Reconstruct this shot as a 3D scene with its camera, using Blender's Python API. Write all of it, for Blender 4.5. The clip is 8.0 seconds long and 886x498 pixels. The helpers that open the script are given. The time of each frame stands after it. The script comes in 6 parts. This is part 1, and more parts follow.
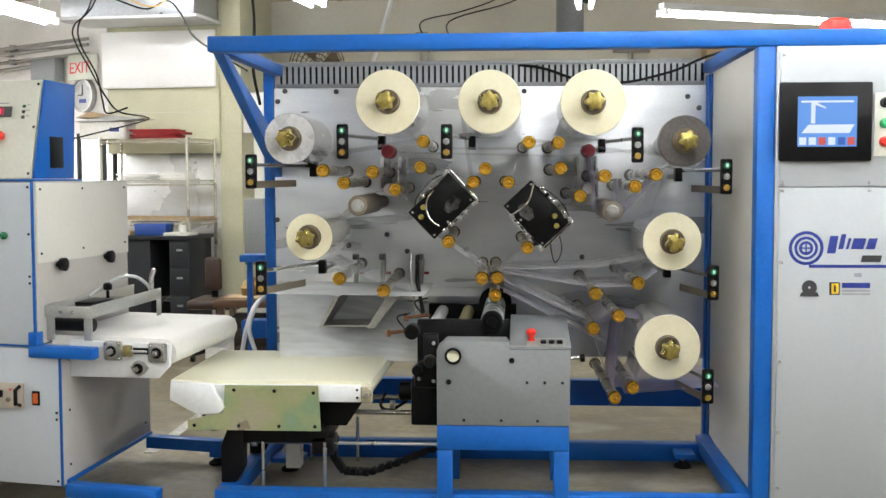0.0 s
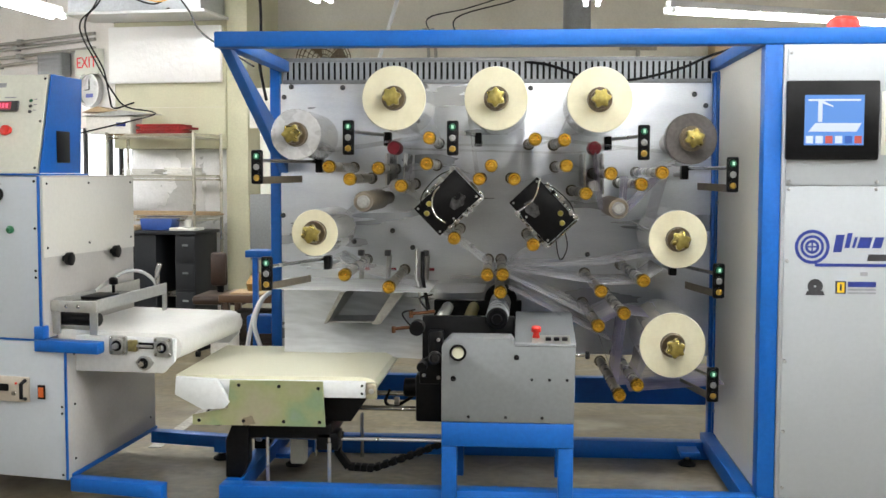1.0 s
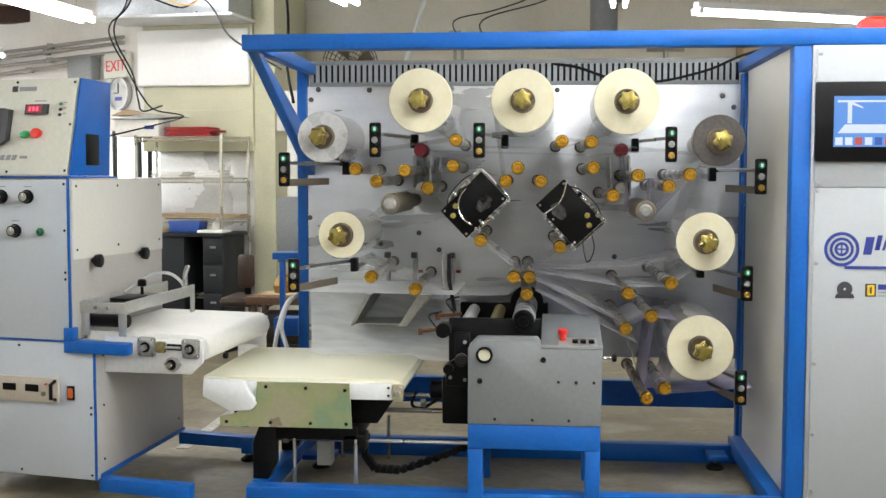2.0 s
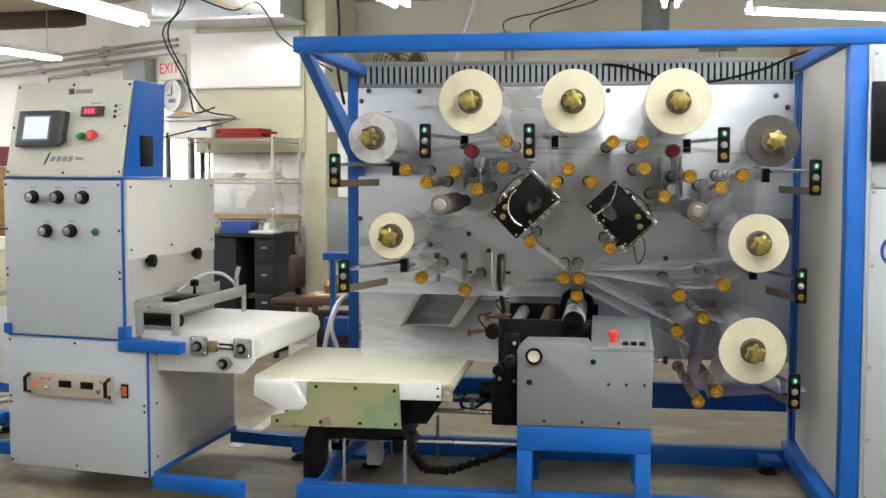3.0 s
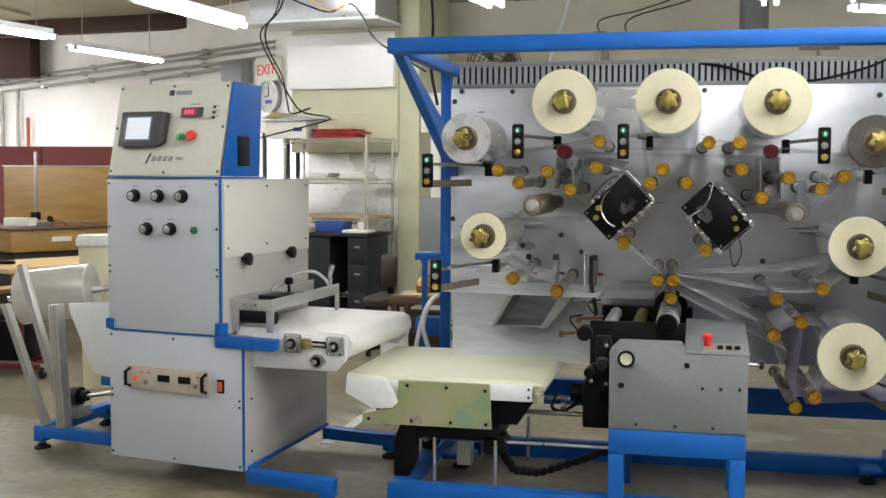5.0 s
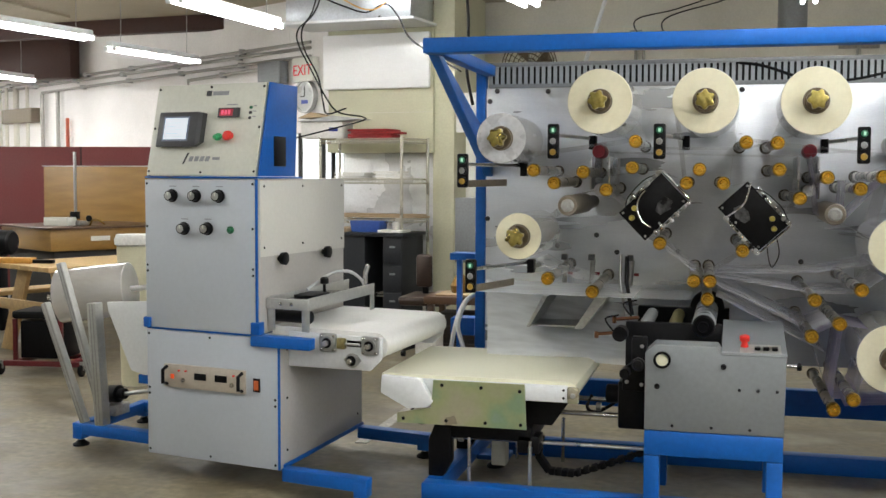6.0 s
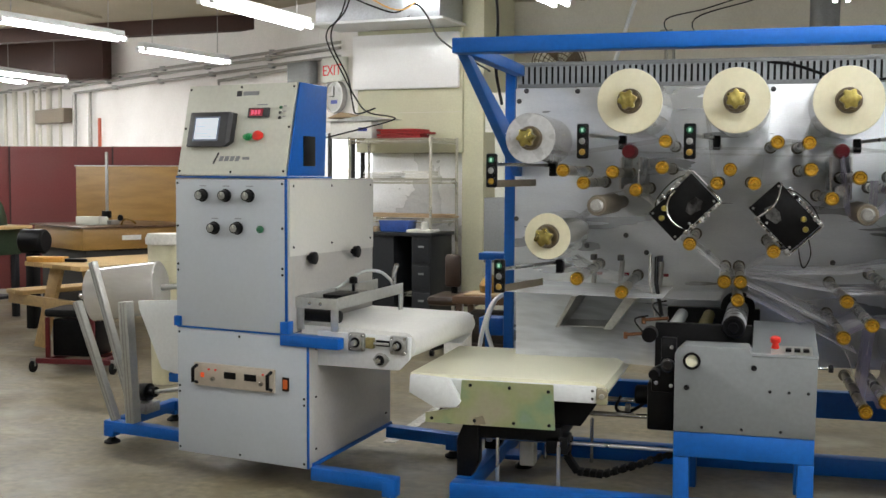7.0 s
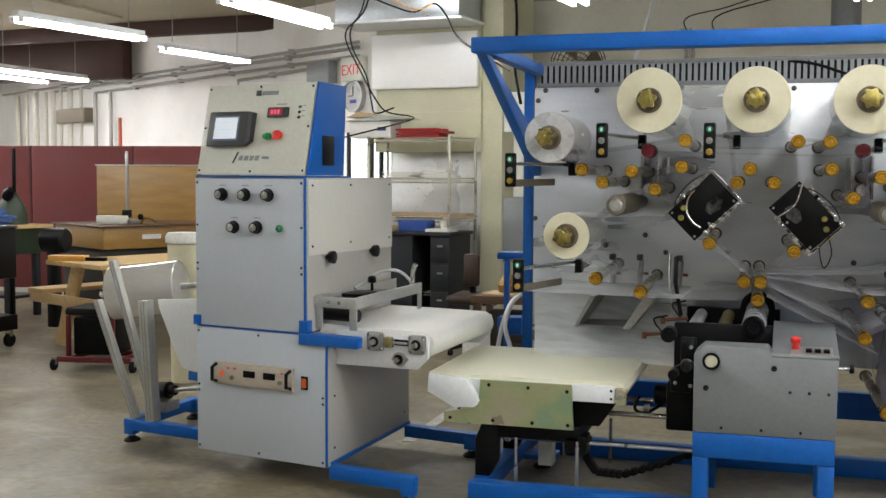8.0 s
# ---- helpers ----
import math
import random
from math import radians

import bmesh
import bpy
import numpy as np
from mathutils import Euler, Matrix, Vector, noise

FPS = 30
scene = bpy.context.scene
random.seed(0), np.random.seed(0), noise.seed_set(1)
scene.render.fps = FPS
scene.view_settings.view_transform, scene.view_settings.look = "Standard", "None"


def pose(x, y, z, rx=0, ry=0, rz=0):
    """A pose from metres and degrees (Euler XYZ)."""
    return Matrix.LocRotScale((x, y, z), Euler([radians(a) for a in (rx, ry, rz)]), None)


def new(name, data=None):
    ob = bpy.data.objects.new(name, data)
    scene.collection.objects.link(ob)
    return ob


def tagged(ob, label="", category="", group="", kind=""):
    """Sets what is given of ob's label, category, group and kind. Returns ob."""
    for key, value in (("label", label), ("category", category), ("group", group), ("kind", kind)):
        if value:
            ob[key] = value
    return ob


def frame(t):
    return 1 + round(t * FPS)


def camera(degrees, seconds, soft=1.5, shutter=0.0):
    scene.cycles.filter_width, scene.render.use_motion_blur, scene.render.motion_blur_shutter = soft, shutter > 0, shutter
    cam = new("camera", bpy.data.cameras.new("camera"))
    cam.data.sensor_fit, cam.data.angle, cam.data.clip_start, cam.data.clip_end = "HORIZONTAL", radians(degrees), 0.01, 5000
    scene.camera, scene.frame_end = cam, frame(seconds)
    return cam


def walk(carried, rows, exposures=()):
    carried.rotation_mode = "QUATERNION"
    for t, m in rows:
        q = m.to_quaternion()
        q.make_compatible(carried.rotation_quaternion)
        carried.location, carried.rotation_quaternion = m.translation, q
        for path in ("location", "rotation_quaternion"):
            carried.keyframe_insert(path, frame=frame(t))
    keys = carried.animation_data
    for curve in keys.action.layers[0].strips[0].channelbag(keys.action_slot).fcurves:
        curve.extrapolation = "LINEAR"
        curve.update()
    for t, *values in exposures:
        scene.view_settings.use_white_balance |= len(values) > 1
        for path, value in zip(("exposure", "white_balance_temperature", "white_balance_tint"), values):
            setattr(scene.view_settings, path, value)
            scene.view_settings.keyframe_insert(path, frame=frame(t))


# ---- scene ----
# ---- camera: it stands on one spot and pans to its left ----
cam = camera(43.0, 8.0, soft=1.5)
EYE = 1.5
PATH = [
    (0.0, 3.937, -3.666, 0.164), (0.5, 3.987, -3.761, -0.208), (1.0, 4.217, -3.841, -0.147),
    (1.2, 4.250, -3.835, -0.135), (2.3, 6.345, -3.690, -0.050), (2.5, 6.864, -3.680, -0.025),
    (3.0, 8.101, -3.686, -0.073), (3.5, 9.301, -3.656, -0.197), (4.0, 10.439, -3.673, -0.197),
    (4.5, 11.633, -3.675, -0.220), (5.0, 12.786, -3.678, -0.252), (5.2, 13.120, -3.680, -0.250),
    (6.3, 15.090, -3.692, -0.245), (6.5, 15.390, -3.694, -0.244), (7.0, 16.042, -3.700, -0.293),
    (7.5, 16.684, -3.736, -0.308), (8.0, 16.994, -3.734, -0.320),
]
walk(cam, [(t, pose(0, 0, EYE, 0, 0, yaw) @ pose(0, 0, 0, pitch) @ pose(0, 0, 0, 0, roll) @ pose(0, 0, 0, 90))
           for t, yaw, pitch, roll in PATH],
     [(0.0, -0.27, 6500, 10), (2.5, -0.32, 6500, 10), (5.0, -0.52, 6500, 10), (8.0, -0.8, 6500, 10)])

# ---- world: a dim closed workshop, lit by its fluorescent tubes and added unseen ones ----
world = bpy.data.worlds.new("world")
scene.world = world
world.use_nodes = True
world.node_tree.nodes["Background"].inputs[0].default_value = (0.8, 0.85, 1.0, 1)
world.node_tree.nodes["Background"].inputs[1].default_value = 0.3
TUBE = 60.0   # brightness of the fluorescent tubes


# ---- materials ----
def mat(name, color, rough=0.5, metal=0.0, vary=0.12, scale=6.0, bump=0.0, bscale=120.0, stretch=(1, 1, 1),
        coat=0.0, spec=0.5, second=None, patch=1.3, mix=0.5, rvary=0.12, aniso=0.0):
    """A surface with large patches and fine grain, in colour, gloss and relief."""
    m = bpy.data.materials.new(name)
    m.use_nodes = True
    nt = m.node_tree
    n, l = nt.nodes, nt.links
    b = n["Principled BSDF"]
    tc = n.new("ShaderNodeTexCoord")
    mp = n.new("ShaderNodeMapping")
    mp.inputs["Scale"].default_value = stretch
    l.new(tc.outputs["Object"], mp.inputs[0])
    fine = n.new("ShaderNodeTexNoise")
    fine.inputs["Scale"].default_value = scale * 9
    fine.inputs["Detail"].default_value = 5
    big = n.new("ShaderNodeTexNoise")
    big.inputs["Scale"].default_value = patch
    big.inputs["Detail"].default_value = 4
    l.new(mp.outputs[0], fine.inputs[0])
    l.new(mp.outputs[0], big.inputs[0])
    c2 = second if second else tuple(c * (1 - vary) for c in color)
    ramp = n.new("ShaderNodeValToRGB")
    ramp.color_ramp.elements[0].position = 0.5 - mix * 0.3
    ramp.color_ramp.elements[1].position = 0.5 + mix * 0.3
    ramp.color_ramp.elements[0].color = (*c2, 1)
    ramp.color_ramp.elements[1].color = (*color, 1)
    l.new(big.outputs[0], ramp.inputs[0])
    hsv = n.new("ShaderNodeHueSaturation")
    mr = n.new("ShaderNodeMapRange")
    mr.inputs["To Min"].default_value, mr.inputs["To Max"].default_value = 1 - vary, 1 + vary
    mr.inputs["From Min"].default_value, mr.inputs["From Max"].default_value = 0.3, 0.7
    l.new(fine.outputs[0], mr.inputs[0])
    l.new(mr.outputs[0], hsv.inputs["Value"])
    l.new(ramp.outputs[0], hsv.inputs["Color"])
    l.new(hsv.outputs[0], b.inputs["Base Color"])
    rr = n.new("ShaderNodeMapRange")
    rr.inputs["From Min"].default_value, rr.inputs["From Max"].default_value = 0.3, 0.7
    rr.inputs["To Min"].default_value, rr.inputs["To Max"].default_value = max(0.02, rough - rvary), min(1, rough + rvary)
    l.new(big.outputs[0], rr.inputs[0])
    l.new(rr.outputs[0], b.inputs["Roughness"])
    b.inputs["Metallic"].default_value = metal
    b.inputs["Coat Weight"].default_value = coat
    b.inputs["Specular IOR Level"].default_value = spec
    if bump:
        bn = n.new("ShaderNodeTexNoise")
        bn.inputs["Scale"].default_value = bscale
        bn.inputs["Detail"].default_value = 4
        l.new(mp.outputs[0], bn.inputs[0])
        bp = n.new("ShaderNodeBump")
        bp.inputs["Strength"].default_value = bump
        bp.inputs["Distance"].default_value = 0.01
        l.new(bn.outputs[0], bp.inputs["Height"])
        l.new(bp.outputs[0], b.inputs["Normal"])
    return m


def rainbow(m, stops):
    """Gives a plated surface drifting tints."""
    for n in m.node_tree.nodes:
        if n.type == "VALTORGB":
            el = n.color_ramp.elements
            while len(el) > 1:
                el.remove(el[-1])
            el[0].position, el[0].color = stops[0][0], (*stops[0][1], 1)
            for p, c in stops[1:]:
                el.new(p).color = (*c, 1)


def glow(name, color, strength):
    m = bpy.data.materials.new(name)
    m.use_nodes = True
    b = m.node_tree.nodes["Principled BSDF"]
    b.inputs["Base Color"].default_value = (*(c * 0.12 for c in color), 1)
    b.inputs["Emission Color"].default_value = (*color, 1)
    b.inputs["Emission Strength"].default_value = strength
    return m


def film(name, tint, see, rough):
    """Clear plastic film: mostly lets light straight through, with a streaked gloss."""
    m = bpy.data.materials.new(name)
    m.use_nodes = True
    n, l = m.node_tree.nodes, m.node_tree.links
    b = n["Principled BSDF"]
    b.inputs["Base Color"].default_value = (*tint, 1)
    b.inputs["Roughness"].default_value = rough
    tr = n.new("ShaderNodeBsdfTransparent")
    mx = n.new("ShaderNodeMixShader")
    tc = n.new("ShaderNodeTexCoord")
    mp = n.new("ShaderNodeMapping")
    mp.inputs["Scale"].default_value = (2, 9, 2)
    nz = n.new("ShaderNodeTexNoise")
    nz.inputs["Scale"].default_value = 3
    mr = n.new("ShaderNodeMapRange")
    mr.inputs["From Min"].default_value, mr.inputs["From Max"].default_value = 0.3, 0.7
    mr.inputs["To Min"].default_value, mr.inputs["To Max"].default_value = max(0, 1 - see - 0.09), 1 - see + 0.09
    l.new(tc.outputs["Object"], mp.inputs[0])
    l.new(mp.outputs[0], nz.inputs[0])
    l.new(nz.outputs[0], mr.inputs[0])
    l.new(mr.outputs[0], mx.inputs[0])
    l.new(tr.outputs[0], mx.inputs[1])
    l.new(b.outputs[0], mx.inputs[2])
    l.new(mx.outputs[0], n["Material Output"].inputs[0])
    return m


BLUE = mat("blue_enamel", (0.002, 0.105, 0.43), 0.46, vary=0.08, bump=0.06, bscale=90, rvary=0.1, spec=0.35, second=(0.002, 0.088, 0.37), patch=2.5)
GREY = mat("grey_hammer_paint", (0.47, 0.51, 0.56), 0.5, vary=0.02, bump=0.04, bscale=260, second=(0.45, 0.49, 0.54))
# the machine grey again, darkened to offset too much lamp light on one cabinet
GREYDIM = mat("dimmed_grey_paint", (0.37, 0.395, 0.42), 0.5, vary=0.02, bump=0.04, bscale=260, second=(0.355, 0.38, 0.405))
SIDEP = mat("cream_side_panel", (0.66, 0.65, 0.6), 0.45, vary=0.03, patch=1.2, bump=0.04, bscale=200)
SIDEG = mat("warm_grey_side_paint", (0.5, 0.485, 0.46), 0.42, vary=0.04, patch=1.5, bump=0.05, bscale=200, second=(0.45, 0.435, 0.41))
PALE = mat("cream_console_paint", (0.62, 0.63, 0.56), 0.5, vary=0.04, bump=0.08, bscale=260)
BOXGREY = mat("grey_box_paint", (0.175, 0.188, 0.198), 0.5, vary=0.05, bump=0.08, bscale=220)
WHITE = mat("white_powder_coat", (0.8, 0.82, 0.84), 0.4, vary=0.04, second=(0.72, 0.75, 0.77))
PLATE = mat("brushed_aluminium", (0.74, 0.77, 0.81), 0.34, 0.6, vary=0.05, scale=8, patch=1.1, stretch=(1, 1, 7), second=(0.62, 0.65, 0.7), bump=0.05, bscale=60)
STEEL = mat("polished_steel", (0.62, 0.62, 0.62), 0.25, 1.0, vary=0.08)
DULL = mat("dull_steel", (0.42, 0.42, 0.41), 0.42, 0.9, vary=0.15)
ZINC = mat("yellow_zinc_plate", (0.5, 0.52, 0.36), 0.36, 0.35, vary=0.04, patch=2.6)
rainbow(ZINC, ((0.28, (0.42, 0.33, 0.29)), (0.38, (0.39, 0.38, 0.26)), (0.47, (0.36, 0.39, 0.21)), (0.53, (0.25, 0.36, 0.22)), (0.6, (0.28, 0.36, 0.33)), (0.68, (0.44, 0.36, 0.34)), (0.76, (0.42, 0.4, 0.26))))
GOLD = mat("gold_anodised", (0.6, 0.36, 0.045), 0.26, 0.92, vary=0.12)
BRASS = mat("brass", (0.54, 0.45, 0.11), 0.38, 0.9, vary=0.16)
BLACK = mat("black_anodised", (0.005, 0.005, 0.006), 0.4, vary=0.3, spec=0.14)
RUBBER = mat("black_rubber", (0.007, 0.007, 0.008), 0.6, vary=0.3, spec=0.15)
BELT = mat("cream_belt", (0.80, 0.79, 0.62), 0.3, rvary=0.02, vary=0.02, second=(0.77, 0.76, 0.595), patch=2, mix=1.4)
BELTW = mat("white_belt", (0.82, 0.82, 0.80), 0.45, vary=0.04, second=(0.74, 0.74, 0.72), patch=3)
ROLL = mat("film_roll_end", (0.84, 0.80, 0.60), 0.55, vary=0.03, second=(0.78, 0.73, 0.52), patch=7)
ROLLSIDE = mat("wound_film", (0.66, 0.66, 0.62), 0.18, 0.1, vary=0.05, coat=0.8, stretch=(1, 0.15, 1), patch=5)
SUPPLY = mat("wound_supply_film", (0.88, 0.87, 0.86), 0.2, 0.45, vary=0.03, coat=0.9, stretch=(0.3, 1, 1), patch=3, second=(0.7, 0.69, 0.67))
CLEARROLL = mat("wound_clear_film", (0.66, 0.66, 0.66), 0.16, 0.65, vary=0.15, coat=0.9, patch=10, stretch=(1, 0.18, 1), second=(0.3, 0.3, 0.31), bump=0.35, bscale=22)
CLEAREND = mat("clear_film_edge", (0.62, 0.63, 0.64), 0.3, 0.1, vary=0.08, coat=0.6, patch=12, second=(0.53, 0.54, 0.56), mix=1.2, bump=0.3, bscale=30)
DARKROLL = mat("dark_core_disc", (0.11, 0.1, 0.095), 0.45, 0.3, vary=0.2, patch=6)
FILM = film("clear_film", (0.86, 0.87, 0.9), 0.56, 0.13)
FILMP = film("lilac_film", (0.7, 0.64, 0.86), 0.33, 0.18)
MILKY = film("milky_film", (0.85, 0.88, 0.9), 0.32, 0.25)
# denser white film: lamp sheen on the webs is put into its haze
HAZESHEEN = film("hazy_sheen_film", (0.88, 0.88, 0.94), 0.4, 0.14)
RED = mat("red_plastic", (0.75, 0.03, 0.02), 0.35)
DKRED = mat("dark_red_plastic", (0.26, 0.01, 0.025), 0.35)
GREENP = mat("green_plastic", (0.02, 0.35, 0.12), 0.4)
ORANGE = mat("amber_plastic", (0.75, 0.4, 0.08), 0.35)
FLOORM = mat("worn_concrete", (0.29, 0.25, 0.165), 0.4, vary=0.3, scale=2.2, patch=2.6, second=(0.045, 0.036, 0.022), mix=1.1, bump=0.1, bscale=30, rvary=0.1)


def scuffed(m, tint, scale, stretch, low, high):
    """Lays pale scuffs and stains with shapes of their own over a surface."""
    n, l = m.node_tree.nodes, m.node_tree.links
    b = n["Principled BSDF"]
    before = b.inputs["Base Color"].links[0].from_socket
    tc = n.new("ShaderNodeTexCoord")
    mp = n.new("ShaderNodeMapping")
    mp.inputs["Scale"].default_value = stretch
    mp.inputs["Rotation"].default_value = (0, 0, 0.5)
    nz = n.new("ShaderNodeTexNoise")
    nz.inputs["Scale"].default_value, nz.inputs["Detail"].default_value = scale, 8
    nz.inputs["Distortion"].default_value = 0.25
    mr = n.new("ShaderNodeMapRange")
    mr.inputs["From Min"].default_value, mr.inputs["From Max"].default_value = low, high
    mr.inputs["To Max"].default_value = 0.7
    mx = n.new("ShaderNodeMixRGB")
    mx.inputs[2].default_value = (*tint, 1)
    l.new(tc.outputs["Object"], mp.inputs[0])
    l.new(mp.outputs[0], nz.inputs[0])
    l.new(nz.outputs[0], mr.inputs[0])
    l.new(mr.outputs[0], mx.inputs[0])
    l.new(before, mx.inputs[1])
    l.new(mx.outputs[0], b.inputs["Base Color"])
    return m


scuffed(FLOORM, (0.36, 0.33, 0.26), 1.7, (1, 1.7, 1), 0.52, 0.72)
scuffed(FLOORM, (0.03, 0.024, 0.015), 1.0, (1.4, 1, 1), 0.5, 0.7)
scuffed(FLOORM, (0.16, 0.13, 0.08), 6.0, (1, 1, 1), 0.52, 0.7)
WALLM = mat("cream_painted_wall", (0.74, 0.72, 0.64), 0.7, vary=0.05, patch=0.8, second=(0.62, 0.6, 0.52), bump=0.15, bscale=25)
WALLW = mat("white_painted_block", (0.88, 0.865, 0.85), 0.7, vary=0.05, patch=0.9, second=(0.76, 0.74, 0.72), bump=0.2, bscale=20)
CEIL = mat("buff_ceiling", (0.44, 0.39, 0.285), 0.8, vary=0.08, patch=0.7, second=(0.35, 0.31, 0.22))
RUST = mat("red_oxide_steel", (0.05, 0.018, 0.012), 0.6, vary=0.2)
FOIL = mat("crinkled_foil", (0.95, 0.955, 0.965), 0.32, 0.3, vary=0.05, bump=1.0, bscale=13)
CONDUIT = mat("galvanised_conduit", (0.4, 0.39, 0.36), 0.45, 0.7, vary=0.15)
MAROON = mat("maroon_partition", (0.16, 0.035, 0.035), 0.75, vary=0.1, patch=2, bump=0.15, bscale=200)
PINE = mat("pine_wood", (0.55, 0.38, 0.17), 0.55, vary=0.18, stretch=(1, 8, 8), second=(0.44, 0.29, 0.12), patch=3)
OAK = mat("varnished_wood", (0.32, 0.18, 0.045), 0.4, vary=0.2, stretch=(1, 1, 6), second=(0.24, 0.13, 0.03), patch=2)
DKWOOD = mat("brown_wood", (0.09, 0.045, 0.022), 0.4, vary=0.2, stretch=(6, 1, 1))
DESK = mat("dark_grey_steel_desk", (0.019, 0.021, 0.025), 0.55, vary=0.12, spec=0.25)
GREYBOX = mat("grey_panel_box", (0.2, 0.21, 0.22), 0.5, vary=0.1)
WIRE = mat("chrome_wire", (0.6, 0.58, 0.5), 0.3, 0.9)
PAPER = mat("paper", (0.75, 0.74, 0.7), 0.8, vary=0.1)
CARD = mat("brown_card", (0.45, 0.33, 0.2), 0.8, vary=0.12)
LENSG = glow("green_lamp", (0.02, 0.3, 0.13), 0.4)
LENSW = mat("grey_lens", (0.3, 0.31, 0.3), 0.3)
LENSY = mat("amber_lens", (0.42, 0.26, 0.04), 0.3)
TUBEM = glow("fluorescent_tube", (0.98, 0.985, 0.965), TUBE)
BLUEDK = mat("dark_blue_plastic", (0.01, 0.025, 0.12), 0.4)
NAVY = mat("navy_vinyl", (0.015, 0.025, 0.16), 0.5)
CLOTH = mat("blue_cloth", (0.04, 0.09, 0.25), 0.9, vary=0.3, patch=12, bump=0.5, bscale=40)
PLUMGREY = mat("clear_tube", (0.6, 0.62, 0.62), 0.15, 0.1)


# ---- builders ----
def B():
    return bmesh.new()


def box(bm, x0, x1, y0, y1, z0, z1, bev=0.0):
    vs = [bm.verts.new(p) for p in ((x0, y0, z0), (x1, y0, z0), (x1, y1, z0), (x0, y1, z0),
                                    (x0, y0, z1), (x1, y0, z1), (x1, y1, z1), (x0, y1, z1))]
    fs = [bm.faces.new([vs[i] for i in f]) for f in ((0, 3, 2, 1), (4, 5, 6, 7), (0, 1, 5, 4), (1, 2, 6, 5), (2, 3, 7, 6), (3, 0, 4, 7))]
    if bev:
        es = {e for f in fs for e in f.edges}
        bmesh.ops.bevel(bm, geom=list(es), offset=bev, segments=2, affect="EDGES", profile=0.5)
    return bm


def prism(bm, pts, d, axis="y", bev=0.0):
    """A plate: an outline in the plane across the axis, from d[0] to d[1] along it."""
    def at(p, v):
        return {"y": (p[0], v, p[1]), "x": (v, p[0], p[1]), "z": (p[0], p[1], v)}[axis]
    a = [bm.verts.new(at(p, d[0])) for p in pts]
    b = [bm.verts.new(at(p, d[1])) for p in pts]
    fs = [bm.faces.new(a), bm.faces.new(b[::-1])]
    k = len(pts)
    for i in range(k):
        fs.append(bm.faces.new((a[i], b[i], b[(i + 1) % k], a[(i + 1) % k])))
    bmesh.ops.recalc_face_normals(bm, faces=fs)
    if bev:
        bmesh.ops.bevel(bm, geom=list({e for f in fs for e in f.edges}), offset=bev, segments=2, affect="EDGES", profile=0.5)
    return bm


def frame_to(p0, p1):
    d = Vector(p1) - Vector(p0)
    return Matrix.Translation(p0) @ d.to_track_quat("Z", "Y").to_matrix().to_4x4(), d.length


def lathe(bm, p0, p1, prof, seg=28):
    """A turned body about the line p0-p1. prof: (share of the length, radius) from p0 on."""
    m, ln = frame_to(p0, p1)
    rings = []
    for s, r in prof:
        if r < 1e-5:
            rings.append([bm.verts.new(m @ Vector((0, 0, s * ln)))])
        else:
            rings.append([bm.verts.new(m @ Vector((r * math.cos(2 * math.pi * i / seg), r * math.sin(2 * math.pi * i / seg), s * ln))) for i in range(seg)])
    for a, b in zip(rings, rings[1:]):
        for i in range(seg):
            j = (i + 1) % seg
            if len(a) == 1 and len(b) == 1:
                continue
            if len(a) == 1:
                bm.faces.new((a[0], b[i], b[j]))
            elif len(b) == 1:
                bm.faces.new((a[i], b[0], a[j]))
            else:
                bm.faces.new((a[i], b[i], b[j], a[j]))
    bmesh.ops.recalc_face_normals(bm, faces=bm.faces)
    return bm


def cyl(bm, p0, p1, r, seg=20, ch=0.0):
    ln = (Vector(p1) - Vector(p0)).length
    c = min(ch / ln, 0.3) if ch else 0
    prof = [(0, 0), (0, r - ch), (c, r), (1 - c, r), (1, r - ch), (1, 0)] if ch else [(0, 0), (0, r), (1, r), (1, 0)]
    return lathe(bm, p0, p1, prof, seg)


def tube(bm, pts, r, seg=8, smooth=6):
    """A cable or bent pipe through the points, rounded between them."""
    P = [Vector(p) for p in pts]
    out = []
    if smooth and len(P) > 2:
        Q = [P[0] * 2 - P[1]] + P + [P[-1] * 2 - P[-2]]
        for i in range(1, len(Q) - 2):
            for k in range(smooth):
                t = k / smooth
                a, b, c, d = Q[i - 1:i + 3]
                out.append(0.5 * (2 * b + (c - a) * t + (2 * a - 5 * b + 4 * c - d) * t * t + (3 * b - a - 3 * c + d) * t ** 3))
        out.append(P[-1])
    else:
        out = P
    rings = []
    for i, p in enumerate(out):
        d = (out[min(i + 1, len(out) - 1)] - out[max(i - 1, 0)]).normalized()
        q = d.to_track_quat("Z", "Y").to_matrix()
        rings.append([bm.verts.new(p + q @ Vector((r * math.cos(2 * math.pi * k / seg), r * math.sin(2 * math.pi * k / seg), 0))) for k in range(seg)])
    for a, b in zip(rings, rings[1:]):
        # keep the rings from twisting
        o = min(range(seg), key=lambda s: (b[s].co - a[0].co).length)
        for k in range(seg):
            bm.faces.new((a[k], a[(k + 1) % seg], b[(k + 1 + o) % seg], b[(k + o) % seg]))
        b[:] = b[o:] + b[:o]
    bm.faces.new(rings[0][::-1])
    bm.faces.new(rings[-1])
    return bm


